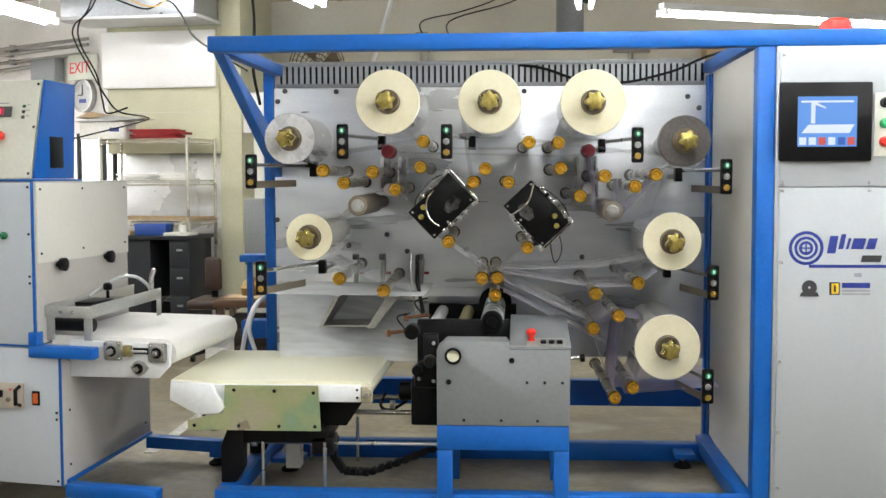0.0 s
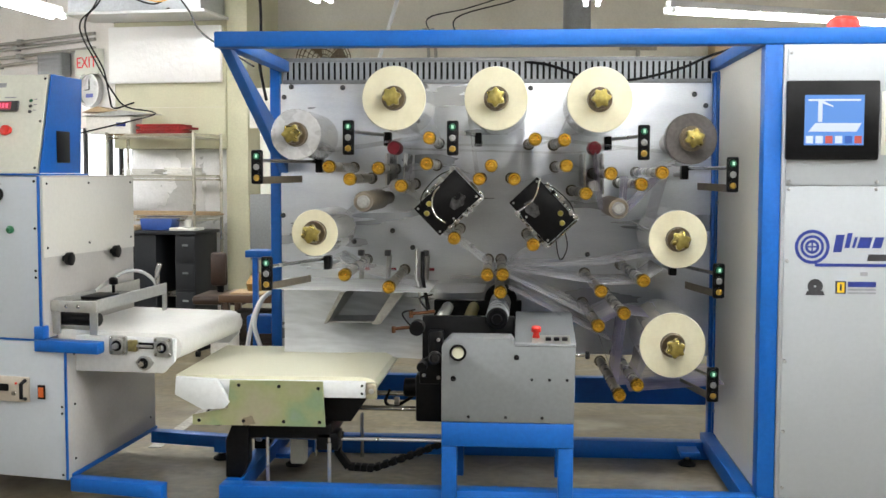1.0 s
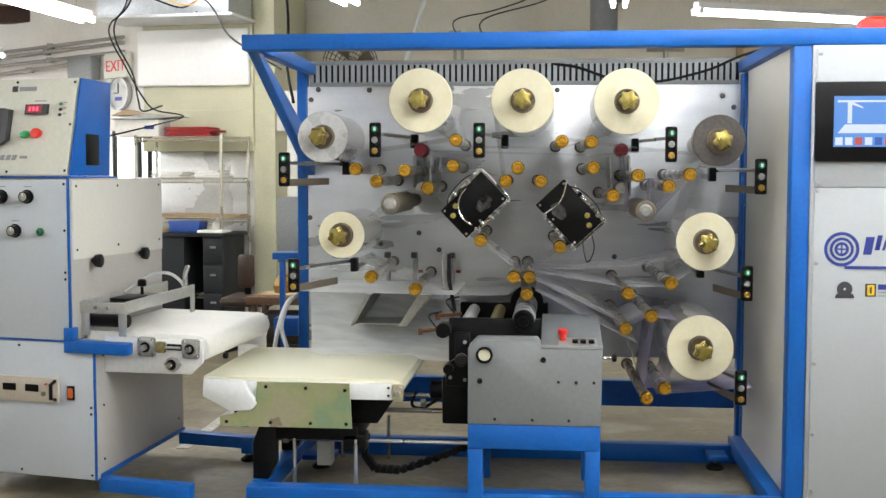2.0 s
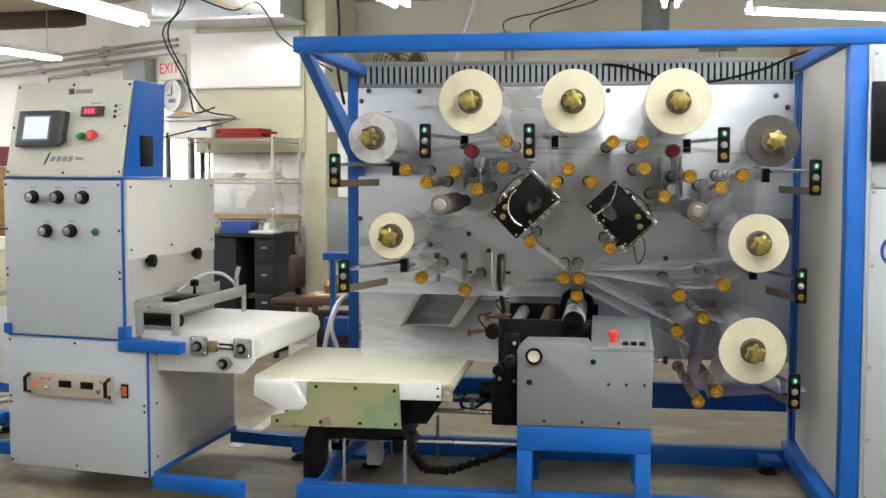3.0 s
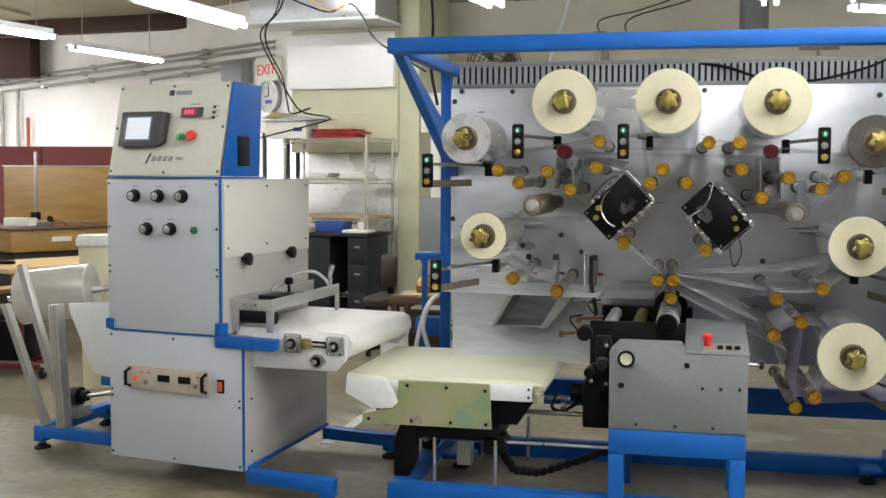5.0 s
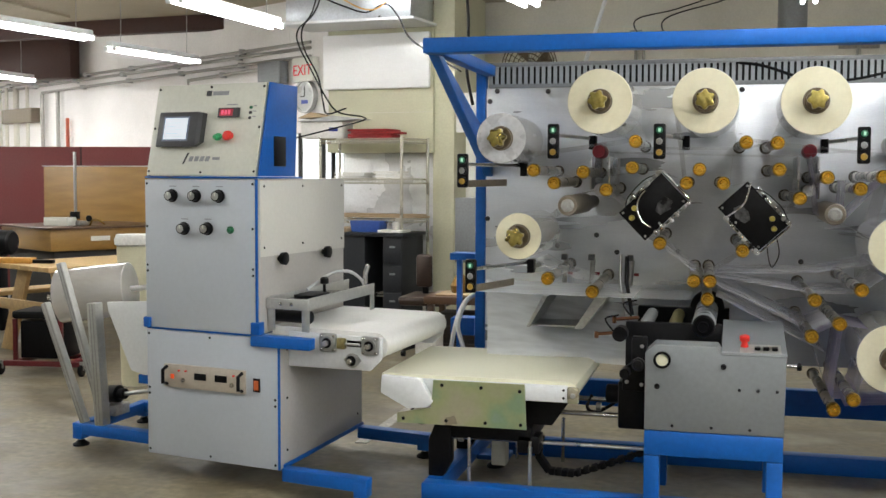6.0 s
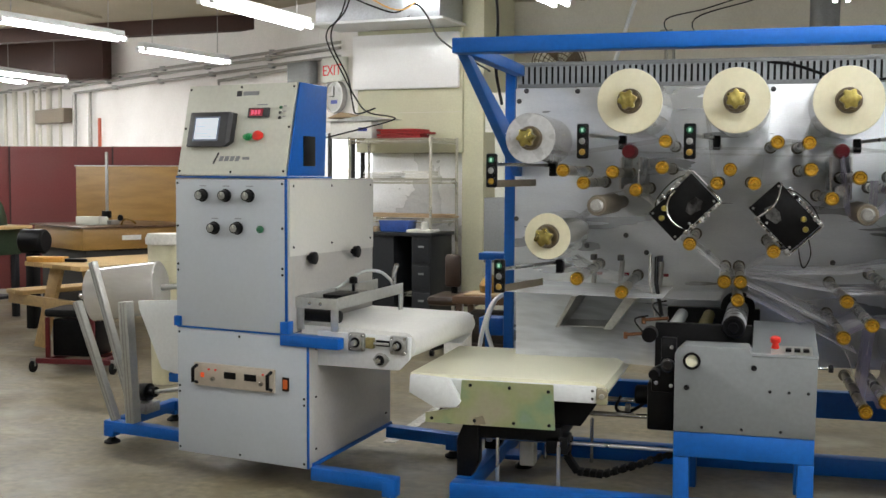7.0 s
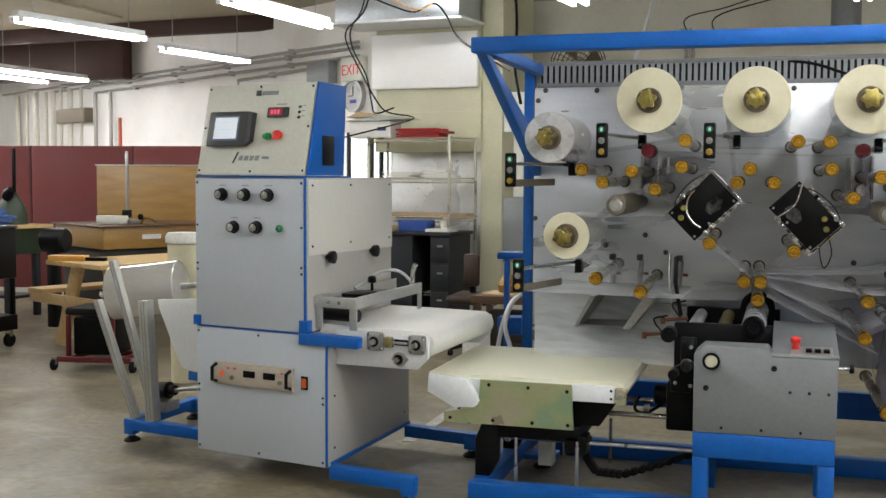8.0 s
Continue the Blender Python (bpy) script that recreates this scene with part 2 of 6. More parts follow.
def sheet(bm, pts, y0, y1, bow=0.0):
    """A band of film between y0 and y1 that runs over the (x, z) points."""
    n = 6
    last = None
    for i, (a, b) in enumerate(zip(pts, pts[1:])):
        for k in range(n + (i == len(pts) - 2)):
            t = k / n
            x, z = a[0] + (b[0] - a[0]) * t, a[1] + (b[1] - a[1]) * t - bow * 4 * t * (1 - t)
            row = [bm.verts.new((x, y0 + (y1 - y0) * j / 4, z)) for j in range(5)]
            if last:
                for j in range(4):
                    bm.faces.new((last[j], last[j + 1], row[j + 1], row[j]))
            last = row
    return bm


BASE = {}
DEEP = {}
DEPTH = 1.21   # metres for each unit of depth in the plan


def on_left(x, y):
    return x < -0.36 * y


def plan(x, y):
    """Where a place of the plan lies in the room: the left-hand half of the shop runs askew."""
    return (1.018 * x, 1.195 * y - 0.124 * x) if on_left(x, y) else (x, DEPTH * y)


def askew(bm):
    for v in bm.verts:
        v.co.x, v.co.y = 1.018 * v.co.x, 1.195 * v.co.y - 0.124 * v.co.x
    return bm


def thing(name, label, category, at=(0, 0, 0), turn=0.0, group="", world=False, kind="", placed=False):
    e = new(name)
    e.empty_display_size = 0.1
    c, s = math.cos(radians(turn)), math.sin(radians(turn))
    if placed:
        e.matrix_basis = pose(at[0], at[1], at[2], 0, 0, turn)
        DEEP[e] = (0.0, 1.0)
    else:
        left = on_left(at[0], at[1])
        bend = math.atan2(1.195 * s - 0.124 * c, 1.018 * c) if left else math.atan2(DEPTH * s, c)
        e.matrix_basis = pose(*plan(at[0], at[1]), at[2], 0, 0, math.degrees(bend))
        DEEP[e] = (0.0, 1.0 if left else DEPTH)
    BASE[e] = Vector(at) if world else Vector((0, 0, 0))
    return tagged(e, label, category, group, kind)


def finish(ob, smooth=True):
    if smooth:
        me = ob.data
        me.shade_smooth()
        me.set_sharp_from_angle(angle=radians(35))
    return ob


def laid(p, deep):
    return Vector((p[0] + deep[0] * p[1], p[1] * deep[1], p[2]))


def part(name, bm, material, parent, label=""):
    me = bpy.data.meshes.new(name)
    off = BASE.get(parent, Vector((0, 0, 0)))
    if off.length:
        bmesh.ops.translate(bm, verts=bm.verts, vec=-off)
    deep = DEEP[parent]
    for v in bm.verts:
        v.co = laid(v.co, deep)
    bm.to_mesh(me)
    bm.free()
    me.materials.append(material)
    ob = new(name, me)
    ob.parent = parent
    BASE[ob], DEEP[ob] = off, deep
    finish(ob)
    if label:
        ob["label"] = label
    return ob


def again(src, parent, m):
    """One more piece on the same mesh."""
    ob = new(src.name.split(".")[0], src.data)
    ob.parent = parent
    ob.matrix_basis = m
    BASE[ob], DEEP[ob] = BASE.get(parent, Vector((0, 0, 0))), DEEP[parent]
    return ob


def solid(name, bm, material, label, category="", kind="", group="", left=False):
    if left:
        askew(bm)
    else:
        for v in bm.verts:
            v.co.y *= DEPTH
    me = bpy.data.meshes.new(name)
    bm.to_mesh(me)
    bm.free()
    me.materials.append(material)
    return tagged(finish(new(name, me)), label, category, group, kind)


# ---- the room ----
H = 3.45
solid("floor", box(B(), -14.9, 7, -6, 15.6, -0.12, 0.0), FLOORM, "worn stained grey-brown concrete workshop floor", "floor", "structure")
solid("ceiling", box(B(), -14.9, 7, -6, 15.6, H, H + 0.15), CEIL, "buff painted workshop ceiling deck", "ceiling", "structure")
solid("wall_back", box(B(), -3.4, 7, 10.32, 10.5, 0, H), WALLM, "cream painted back wall", "wall", "structure")
solid("wall_far", prism(B(), [(-4.78, 9.432), (-14, 13.304), (-14, 13.6), (-4.78, 9.724)], (0, H), "z"), WALLW, "white painted wall with scuffs and conduits", "wall", "structure", left=True)
SPAN = [(-4.2, 9.188), (-4.778, 9.431), (-4.778, 9.723), (-4.2, 9.48)]
solid("wall_far", prism(B(), SPAN, (1.98, H), "z"), WALLW, "white painted wall over the window", "wall", "structure", left=True)
solid("wall_far", prism(B(), SPAN, (0, 1.2), "z"), WALLW, "white painted wall under the window", "wall", "structure", left=True)
WINF = mat("dark_window_frame", (0.03, 0.03, 0.032), 0.5)
wn = thing("window_1", "narrow bright window with dark frame beside the shelves", "window", (-4.2, 9.188, 1.2), -22.8, kind="structure")
for x0, x1, z0, z1 in ((-0.625, -0.595, 0.002, 0.778), (-0.035, -0.005, 0.002, 0.778), (-0.594, -0.036, 0.002, 0.032), (-0.594, -0.036, 0.748, 0.778), (-0.2, -0.175, 0.033, 0.747)):
    part("window_frame", box(B(), x0, x1, 0.06, 0.11, z0, z1, 0.004), WINF, wn)
PANE = bpy.data.materials.new("window_glass")
PANE.use_nodes = True
PANE.node_tree.nodes["Principled BSDF"].inputs["Transmission Weight"].default_value = 1.0
PANE.node_tree.nodes["Principled BSDF"].inputs["Roughness"].default_value = 0.02
for x0, x1 in ((-0.594, -0.201), (-0.174, -0.036)):
    part("pane", box(B(), x0, x1, 0.082, 0.088, 0.033, 0.747), PANE, wn).visible_shadow = False
solid("backdrop", prism(B(), [(-3.6, 9.9), (-5.6, 10.74), (-5.6, 10.76), (-3.6, 9.92)], (0.6, 2.8), "z"), glow("daylight", (0.93, 0.97, 1.0), 5.0), "bright daylight outside the window", "sky", "structure", left=True)
solid("wall_left", box(B(), -14.45, -14.25, -6, 15, 0, H), WALLW, "plain white wall", "wall", "structure")
# two unseen walls that close the room, made white to reflect onto the plate
solid("wall_right", box(B(), 7, 7.2, -6, 10.4, 0, H), WALLW, "plain white reflecting wall, out of view", "wall", "structure")
solid("wall_front", box(B(), -14.45, 7, -6.2, -6, 0, H), WALLW, "plain white wall", "wall", "structure")


def lamp(at, turn, ln, label="white two-tube fluorescent fitting hung on thin wires"):
    """A hung fluorescent fitting, its length along its own y."""
    a = radians(turn)
    p, q = Vector(plan(at[0], at[1])), Vector(plan(at[0] - ln * math.sin(a), at[1] + ln * math.cos(a)))
    ln = (q - p).length
    e = thing("fluorescent_light", label, "ceiling light", (p.x, p.y, at[2]), math.degrees(math.atan2(p.x - q.x, q.y - p.y)), "fluorescent lights", placed=True)
    part("channel", box(B(), -0.04, 0.04, 0.0, ln, 0.03, 0.075, 0.004), WHITE, e)
    part("reflector", prism(B(), [(-0.085, 0.022), (-0.04, 0.03), (0.04, 0.03), (0.085, 0.022), (0.085, 0.024), (0.04, 0.034), (-0.04, 0.034), (-0.085, 0.024)], (0.0, ln)), WHITE, e)
    for s in (-0.052, 0.052):
        part("tube", cyl(B(), (s, 0.03, -0.002), (s, ln - 0.03, -0.002), 0.019, 12), TUBEM, e)
        for y in (0.0, ln - 0.03):
            part("lampholder", box(B(), s - 0.02, s + 0.02, y, y + 0.03, -0.024, 0.021, 0.004), WHITE, e)
    for y in (ln * 0.12, ln * 0.88):
        part("wire", tube(B(), [(0, y, 0.07), (0.004, y, (H - at[2]) * 0.5), (0, y, H - at[2])], 0.004, 6), DULL, e)
    return e


lamp((-5.98, 5.98, 2.76), -12, 1.28)
lamp((-5.98, 7.86, 2.76), -12, 1.2)
lamp((-3.86, 5.8, 2.76), -6, 1.32)
lamp((-9.1, 8.7, 2.76), -4, 1.5)
lamp((1.1, 7.45, 2.78), -70, 2.44)
lamp((0.5, 7.1, 3.0), -3, 1.3)
# added fitting above the view, only to brighten the insulation board
lamp((-3.75, 8.05, 3.3), -84, 1.2)
lamp((-1.75, 5.75, 2.80), -10, 1.3)
# two more added unseen fittings; they brighten the foil and the cabinet side
lamp((-2.9, 4.6, 2.97), 0, 2.44)
lamp((-3.4, 6.5, 3.22), 0, 1.3)
# unseen fittings, many of them added only to brighten plate, panels and far wall
for x, y in ((-3.9, 0.4), (-3.9, -3.2), (0.1, 1.4), (-0.8, -2.6), (2.2, 1.3), (2.4, -2.8), (3.4, 0.8), (-1.4, -1.2), (-7.0, 1.5), (-5.6, 2.2), (-9.8, 5.0), (5.0, 3.2), (-11.6, 8.6), (-11.6, 4.6), (-8.2, 4.2), (-12.6, 9.6), (4.6, -0.8), (1.3, -0.4), (1.0, 2.1), (-10.2, 6.6), (-11.0, 7.2), (-10.4, 8.5)):
    lamp((x, y, 2.85), 0, 2.44)
def dots(name, bm, material, parent, pts, label="", turn=None):
    """Alike pieces on one shared mesh, one object each, at the places given."""
    me = bpy.data.meshes.new(name)
    deep = DEEP[parent]
    for v in bm.verts:
        v.co.y *= deep[1]
    bm.to_mesh(me)
    bm.free()
    me.materials.append(material)
    me.shade_smooth()
    me.set_sharp_from_angle(angle=radians(35))
    off = BASE.get(parent, Vector((0, 0, 0)))
    made = []
    for p in pts:
        ob = new(name, me)
        ob.parent = parent
        ob.matrix_basis = Matrix.Translation(laid(Vector(p) - off, deep)) @ (turn if turn else Matrix())
        BASE[ob], DEEP[ob] = Vector((0, 0, 0)), deep
        if label:
            ob["label"] = label
        made.append(ob)
    return made


def screw(r=0.008, h=0.006):
    """A button-head screw that looks along -y."""
    return lathe(B(), (0, 0.001, 0), (0, -h, 0), [(0, r), (0.55, r), (1, r * 0.6), (1, r * 0.3), (0.6, r * 0.25), (0.6, 0)], 10)


TO_X = pose(0, 0, 0, 0, 0, 90)   # turns a piece that looks along -y so that it looks along +x


def foot(parent, x, y, top):
    """A levelling foot with its stud."""
    f = part("levelling_foot", lathe(B(), (x, y, 0), (x, y, 0.03), [(0, 0), (0, 0.045), (0.3, 0.045), (0.7, 0.025), (1, 0.018), (1, 0)], 20), RUBBER, parent, "black rubber levelling foot")
    part("stud", cyl(B(), (x, y, 0.03), (x, y, top + 0.002), 0.009, 12), DULL, f)


# ---- the packaging machine with its blue frame ----
Y0, YP = 3.95, 5.0        # front of the frame; face of the mounting plate
XL, XR = -1.34, 0.965     # left end; inner side of the right-hand post
TOP = 2.105
mc = thing("film_packaging_machine", "large blue-framed packaging machine with aluminium plate and many rollers", "machine", (-0.2, 4.5, 0), world=True)


def beam(x0, x1, y0, y1, z0, z1, name="frame_beam"):
    return part(name, box(B(), x0, x1, y0, y1, z0, z1, 0.006), BLUE, mc)


beam(XL, 1.9, Y0, Y0 + 0.075, TOP - 0.067, TOP)
beam(XL, 1.9, Y0, Y0 + 0.075, 0.05, 0.13)
beam(XL, XL + 0.075, Y0 + 0.077, YP + 0.05, 0.05, 0.13)
beam(XR + 0.018, XR + 0.092, Y0 + 0.001, Y0 + 0.075, 0.132, TOP - 0.069, "post")
beam(XL - 0.05, XL + 0.005, YP - 0.0, YP + 0.055, 0.132, TOP + 0.005, "post")
beam(XR + 0.012, XR + 0.06, YP - 0.02, YP + 0.04, 0.05, TOP - 0.07, "post")
beam(XL, XL + 0.06, Y0 + 0.077, YP - 0.002, TOP - 0.06, TOP - 0.002)
beam(XR, XR + 0.06, Y0 + 0.077, YP + 0.05, TOP - 0.06, TOP - 0.002)
beam(XL + 0.077, XR + 0.008, YP - 0.12, YP - 0.05, 0.0, 0.095)
beam(XL + 0.008, XR + 0.008, YP + 0.014, YP + 0.07, 0.26, 0.4)
beam(XR - 0.03, XR + 0.035, Y0 + 0.077, YP - 0.03, 0.05, 0.128)
part("brace", prism(B(), [(4.02, TOP - 0.065), (4.1, TOP - 0.065), (YP - 0.002, 1.66), (YP - 0.002, 1.5)], (XL + 0.002, XL + 0.05), "x", 0.004), BLUE, mc)
plate = part("mounting_plate", box(B(), -1.33, 0.975, YP, YP + 0.012, 0.53, 1.98, 0.002), PLATE, mc, "brushed aluminium mounting plate")
bolts = [(-1.27, 1.965), (-0.99, 1.96), (-0.62, 1.965), (0.02, 1.955), (0.47, 1.94), (0.88, 1.92), (0.94, 1.86), (-1.31, 1.91),
         (-1.32, 1.27), (-0.93, 1.13), (-0.72, 1.19), (-0.61, 1.1), (-0.29, 1.11), (0.1, 1.19), (0.33, 1.07), (0.29, 0.79), (0.92, 1.2), (-1.3, 0.86), (-0.68, 1.9)]
dots("bolt", screw(0.014, 0.011), mat("dark_bolt_steel", (0.09, 0.09, 0.095), 0.4, 0.6), plate, [(x, YP, z) for x, z in bolts])
duct = part("wiring_duct", box(B(), -1.325, 0.972, YP + 0.03, YP + 0.09, 1.984, 2.098, 0.002), RUBBER, mc, "grey slotted cable duct along the plate")
dots("duct_lip", box(B(), 0, 2.297, 0, 0.055, 0, 0.022, 0.002), GREYBOX, duct, [(-1.325, YP + 0.022, 1.983), (-1.325, YP + 0.022, 2.1)])
SLAT = mat("grey_duct_plastic", (0.3, 0.32, 0.34), 0.5)
dots("slat", box(B(), 0, 0.019, 0, 0.006, 0, 0.096), SLAT, duct, [(-1.322 + 0.0322 * i, YP + 0.023, 2.0045) for i in range(71)])
side = part("side_panel", box(B(), XR + 0.036, XR + 0.05, Y0 + 0.08, YP - 0.025, 0.13, TOP - 0.064), SIDEP, mc, "pale cream sheet-metal side panel")
dots("screw", screw(), DULL, side, [(XR + 0.036, y, z) for y in (Y0 + 0.12, YP - 0.07) for z in (0.25, 0.8, 1.35, 1.95)], turn=pose(0, 0, 0, 0, 0, -90))
part("edge_trim", box(B(), XR + 0.028, XR + 0.035, YP - 0.06, YP - 0.022, 0.13, TOP - 0.07), BLUE, mc)

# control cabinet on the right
cb = part("control_cabinet", box(B(), XR + 0.094, 1.9, Y0 - 0.002, YP, 0.13, TOP - 0.069, 0.003), GREYDIM, mc, "pale grey control cabinet")
part("door_panel", box(B(), XR + 0.108, 1.87, Y0 - 0.012, Y0 - 0.003, 0.14, 1.452, 0.002), GREYDIM, cb)
part("upper_panel", box(B(), XR + 0.108, 1.87, Y0 - 0.012, Y0 - 0.003, 1.456, TOP - 0.085, 0.002), GREYDIM, cb)
FC = Y0 - 0.012
dots("screw", screw(), DULL, cb, [(XR + 0.12, FC, z) for z in (0.18, 0.42, 0.72, 1.14, 1.44, 1.47, 2.0)] + [(1.44, FC, 1.44), (1.44, FC, 1.47)])
bz = part("screen_bezel", box(B(), 1.065, 1.44, FC - 0.022, FC - 0.0005, 1.56, 1.885, 0.008), BLACK, cb, "black touch-screen bezel")
SCR = glow("screen_blue", (0.12, 0.36, 0.95), 0.75)
SCRL = glow("screen_pale", (0.75, 0.85, 0.98), 0.9)
SCRR = glow("screen_red", (0.8, 0.12, 0.1), 0.7)
SCRD = glow("screen_deep_blue", (0.03, 0.14, 0.62), 0.7)
part("display", box(B(), 1.137, 1.375, FC - 0.026, FC - 0.0225, 1.62, 1.825), SCR, bz, "lit blue touch screen")
part("screen_title", box(B(), 1.15, 1.36, FC - 0.0275, FC - 0.0265, 1.8, 1.808), SCRL, bz)
part("screen_shape", prism(B(), [(1.152, 1.675), (1.345, 1.675), (1.365, 1.71), (1.18, 1.71)], (FC - 0.0275, FC - 0.0265)), SCRL, bz)
part("screen_shape", box(B(), 1.19, 1.207, FC - 0.0275, FC - 0.0265, 1.715, 1.8), SCRL, bz)
part("screen_shape", prism(B(), [(1.207, 1.79), (1.25, 1.775), (1.25, 1.78), (1.207, 1.803)], (FC - 0.0275, FC - 0.0265)), SCRL, bz)
for i, m in enumerate((SCRL, SCRL, SCRR, SCRL, SCRD, SCRR)):
    part("screen_button", box(B(), 1.143 + i * 0.039, 1.172 + i * 0.039, FC - 0.0275, FC - 0.0265, 1.627, 1.658), m, bz)
bp = part("button_plate", box(B(), 1.452, 1.55, FC - 0.006, FC - 0.0005, 1.58, 1.84, 0.002), PALE, cb)
for z, m in ((1.8, BLACK), (1.715, GREENP), (1.64, RED)):
    part("push_button", lathe(B(), (1.492, FC - 0.0065, z), (1.492, FC - 0.034, z), [(0, 0), (0, 0.021), (0.3, 0.021), (0.32, 0.017), (0.9, 0.017), (1, 0.014), (1, 0)], 20), m, bp)
INK = mat("dark_blue_ink", (0.012, 0.03, 0.22), 0.5)
INKK = mat("black_ink", (0.03, 0.03, 0.035), 0.5)
INKY = mat("yellow_ink", (0.75, 0.5, 0.02), 0.5)
INKG = mat("pale_grey_ink", (0.27, 0.28, 0.3), 0.6)


def ring(bm, cx, cz, r0, r1, y0, y1, seg=36, sx=1.0):
    a = [[bm.verts.new((cx + r * sx * math.cos(2 * math.pi * i / seg), y, cz + r * math.sin(2 * math.pi * i / seg))) for i in range(seg)] for r, y in ((r0, y1), (r0, y0), (r1, y0), (r1, y1))]
    for p, q in zip(a, a[1:] + a[:1]):
        for i in range(seg):
            bm.faces.new((p[i], p[(i + 1) % seg], q[(i + 1) % seg], q[i]))
    bmesh.ops.recalc_face_normals(bm, faces=bm.faces)
    return bm


LG = (1.187, 1.2)
for r0, r1 in ((0.058, 0.071), (0.037, 0.048), (0.018, 0.029)):
    part("logo_ring", ring(B(), LG[0], LG[1], r0, r1, FC - 0.0015, FC - 0.0004), INK, cb)
part("logo_bar", box(B(), LG[0] - 0.003, LG[0] + 0.003, FC - 0.0015, FC - 0.0004, LG[1] - 0.026, LG[1] + 0.026), INK, cb)
part("logo_bar", box(B(), LG[0] - 0.026, LG[0] + 0.026, FC - 0.0018, FC - 0.0016, LG[1] - 0.003, LG[1] + 0.003), INK, cb)
part("logo_bar", box(B(), 1.2, 1.53, FC - 0.0015, FC - 0.0004, 1.118, 1.131), INK, cb)
for i, (w, h, d) in enumerate(((0.034, 0.055, 0.018), (0.02, 0.062, 0), (0.011, 0.045, 0), (0.05, 0.045, 0), (0.036, 0.045, 0))):
    x = 1.272 + (0, 0.046, 0.076, 0.097, 0.158)[i]
    part("logo_bar", prism(B(), [(x, 1.196 - d), (x + w, 1.196 - d), (x + w + 0.012, 1.196 + h), (x + 0.012, 1.196 + h)], (FC - 0.0015, FC - 0.0004)), INK, cb)
part("logo_bar", prism(B(), [(1.41, 1.142), (1.49, 1.142), (1.497, 1.17), (1.417, 1.17)], (FC - 0.0015, FC - 0.0004)), INKK, cb)
part("logo_bar", box(B(), 1.385, 1.415, FC - 0.0015, FC - 0.0004, 1.08, 1.096), INKG, cb)
part("emblem", ring(B(), 1.203, 1.035, 0.005, 0.031, FC - 0.0015, FC - 0.0004), INKK, cb)
part("emblem_ribbon", prism(B(), [(1.163, 0.998), (1.243, 0.998), (1.235, 1.016), (1.171, 1.016)], (FC - 0.0025, FC - 0.0016)), INKK, cb)
part("logo_square", box(B(), 1.285, 1.328, FC - 0.0015, FC - 0.0004, 1.005, 1.058), INKK, cb)
part("logo_square", box(B(), 1.293, 1.322, FC - 0.0025, FC - 0.0016, 1.01, 1.053), INKY, cb)
part("logo_square", box(B(), 1.303, 1.311, FC - 0.0032, FC - 0.0026, 1.018, 1.045), INKK, cb)
part("logo_bar", box(B(), 1.336, 1.45, FC - 0.0015, FC - 0.0004, 1.034, 1.056), INK, cb)
part("logo_bar", box(B(), 1.336, 1.45, FC - 0.0015, FC - 0.0004, 1.019, 1.026), INKG, cb)
part("logo_bar", box(B(), 1.336, 1.45, FC - 0.0015, FC - 0.0004, 1.005, 1.012), INKG, cb)
bc = part("beacon", lathe(B(), (1.36, 4.15, TOP), (1.36, 4.15, TOP + 0.07), [(0, 0), (0, 0.066), (0.25, 0.07), (0.8, 0.066), (1, 0.05), (1, 0)], 28), RED, mc, "red warning beacon on the top beam")
part("beacon_base", cyl(B(), (1.36, 4.15, TOP - 0.003), (1.36, 4.15, TOP + 0.012), 0.075, 28), BLACK, bc)

# rollers that stand out from the plate
YR = 4.22
K = YR / 4.3
ROLLB = mat("bright_roller_steel", (0.46, 0.45, 0.43), 0.28, 0.7, vary=0.2, patch=6)
ROLLM = mat("worn_roller_steel", (0.24, 0.21, 0.165), 0.3, 0.6, vary=0.2, patch=6)
RB = lathe(B(), (0, 0.03, 0), (0, YP - YR, 0), [(0, 0), (0, 0.0235), (0.94, 0.0235), (0.94, 0.026), (0.985, 0.026), (0.985, 0.031), (1, 0.031), (1, 0)], 20)
PTS = [(-0.918, 1.531), (-0.82, 1.473), (-0.686, 1.524), (-0.448, 1.664), (-0.461, 1.545), (-0.579, 1.442), (-0.217, 1.475), (-0.161, 1.537),
       (0.04, 1.658), (-0.055, 1.475), (0.174, 1.655), (0.184, 1.537), (0.274, 1.41), (0.387, 1.502), (0.525, 1.454), (0.619, 1.507),
       (-0.846, 1.025), (-0.637, 0.969), (-0.332, 1.2), (0.034, 1.173), (-0.177, 1.031), (-0.106, 1.032), (-0.116, 0.95),
       (0.348, 0.96), (0.455, 0.858), (0.338, 0.798), (0.542, 1.01), (0.52, 0.524), (0.438, 0.476)]
CAP = lathe(B(), (0, 0.032, 0), (0, -0.012, 0), [(0, 0), (0, 0.028), (0.1, 0.03), (0.85, 0.03), (1, 0.025), (1, 0.018), (0.9, 0.015), (0.9, 0.006), (1.0, 0.005), (1.0, 0)], 24)
BARE = (3, 14, 15, 16, 24, 26, 27)   # rollers with bare bright steel
RB2 = RB.copy()
spots = [(x * K, YR, 1.5 + (z - 1.5) * K) for x, z in PTS]
rollers = dots("roller", RB, ROLLM, mc, [p for i, p in enumerate(spots) if i not in BARE], turn=pose(0, 0, 0, 0, 0, 1.7))
rollers += dots("roller", RB2, ROLLB, mc, [spots[i] for i in BARE], "bright steel roller", turn=pose(0, 0, 0, 0, 0, 1.7))
cap0 = dots("cap", CAP, GOLD, rollers[0], [(0, 0, 0)], "gold anodised cap")[0]
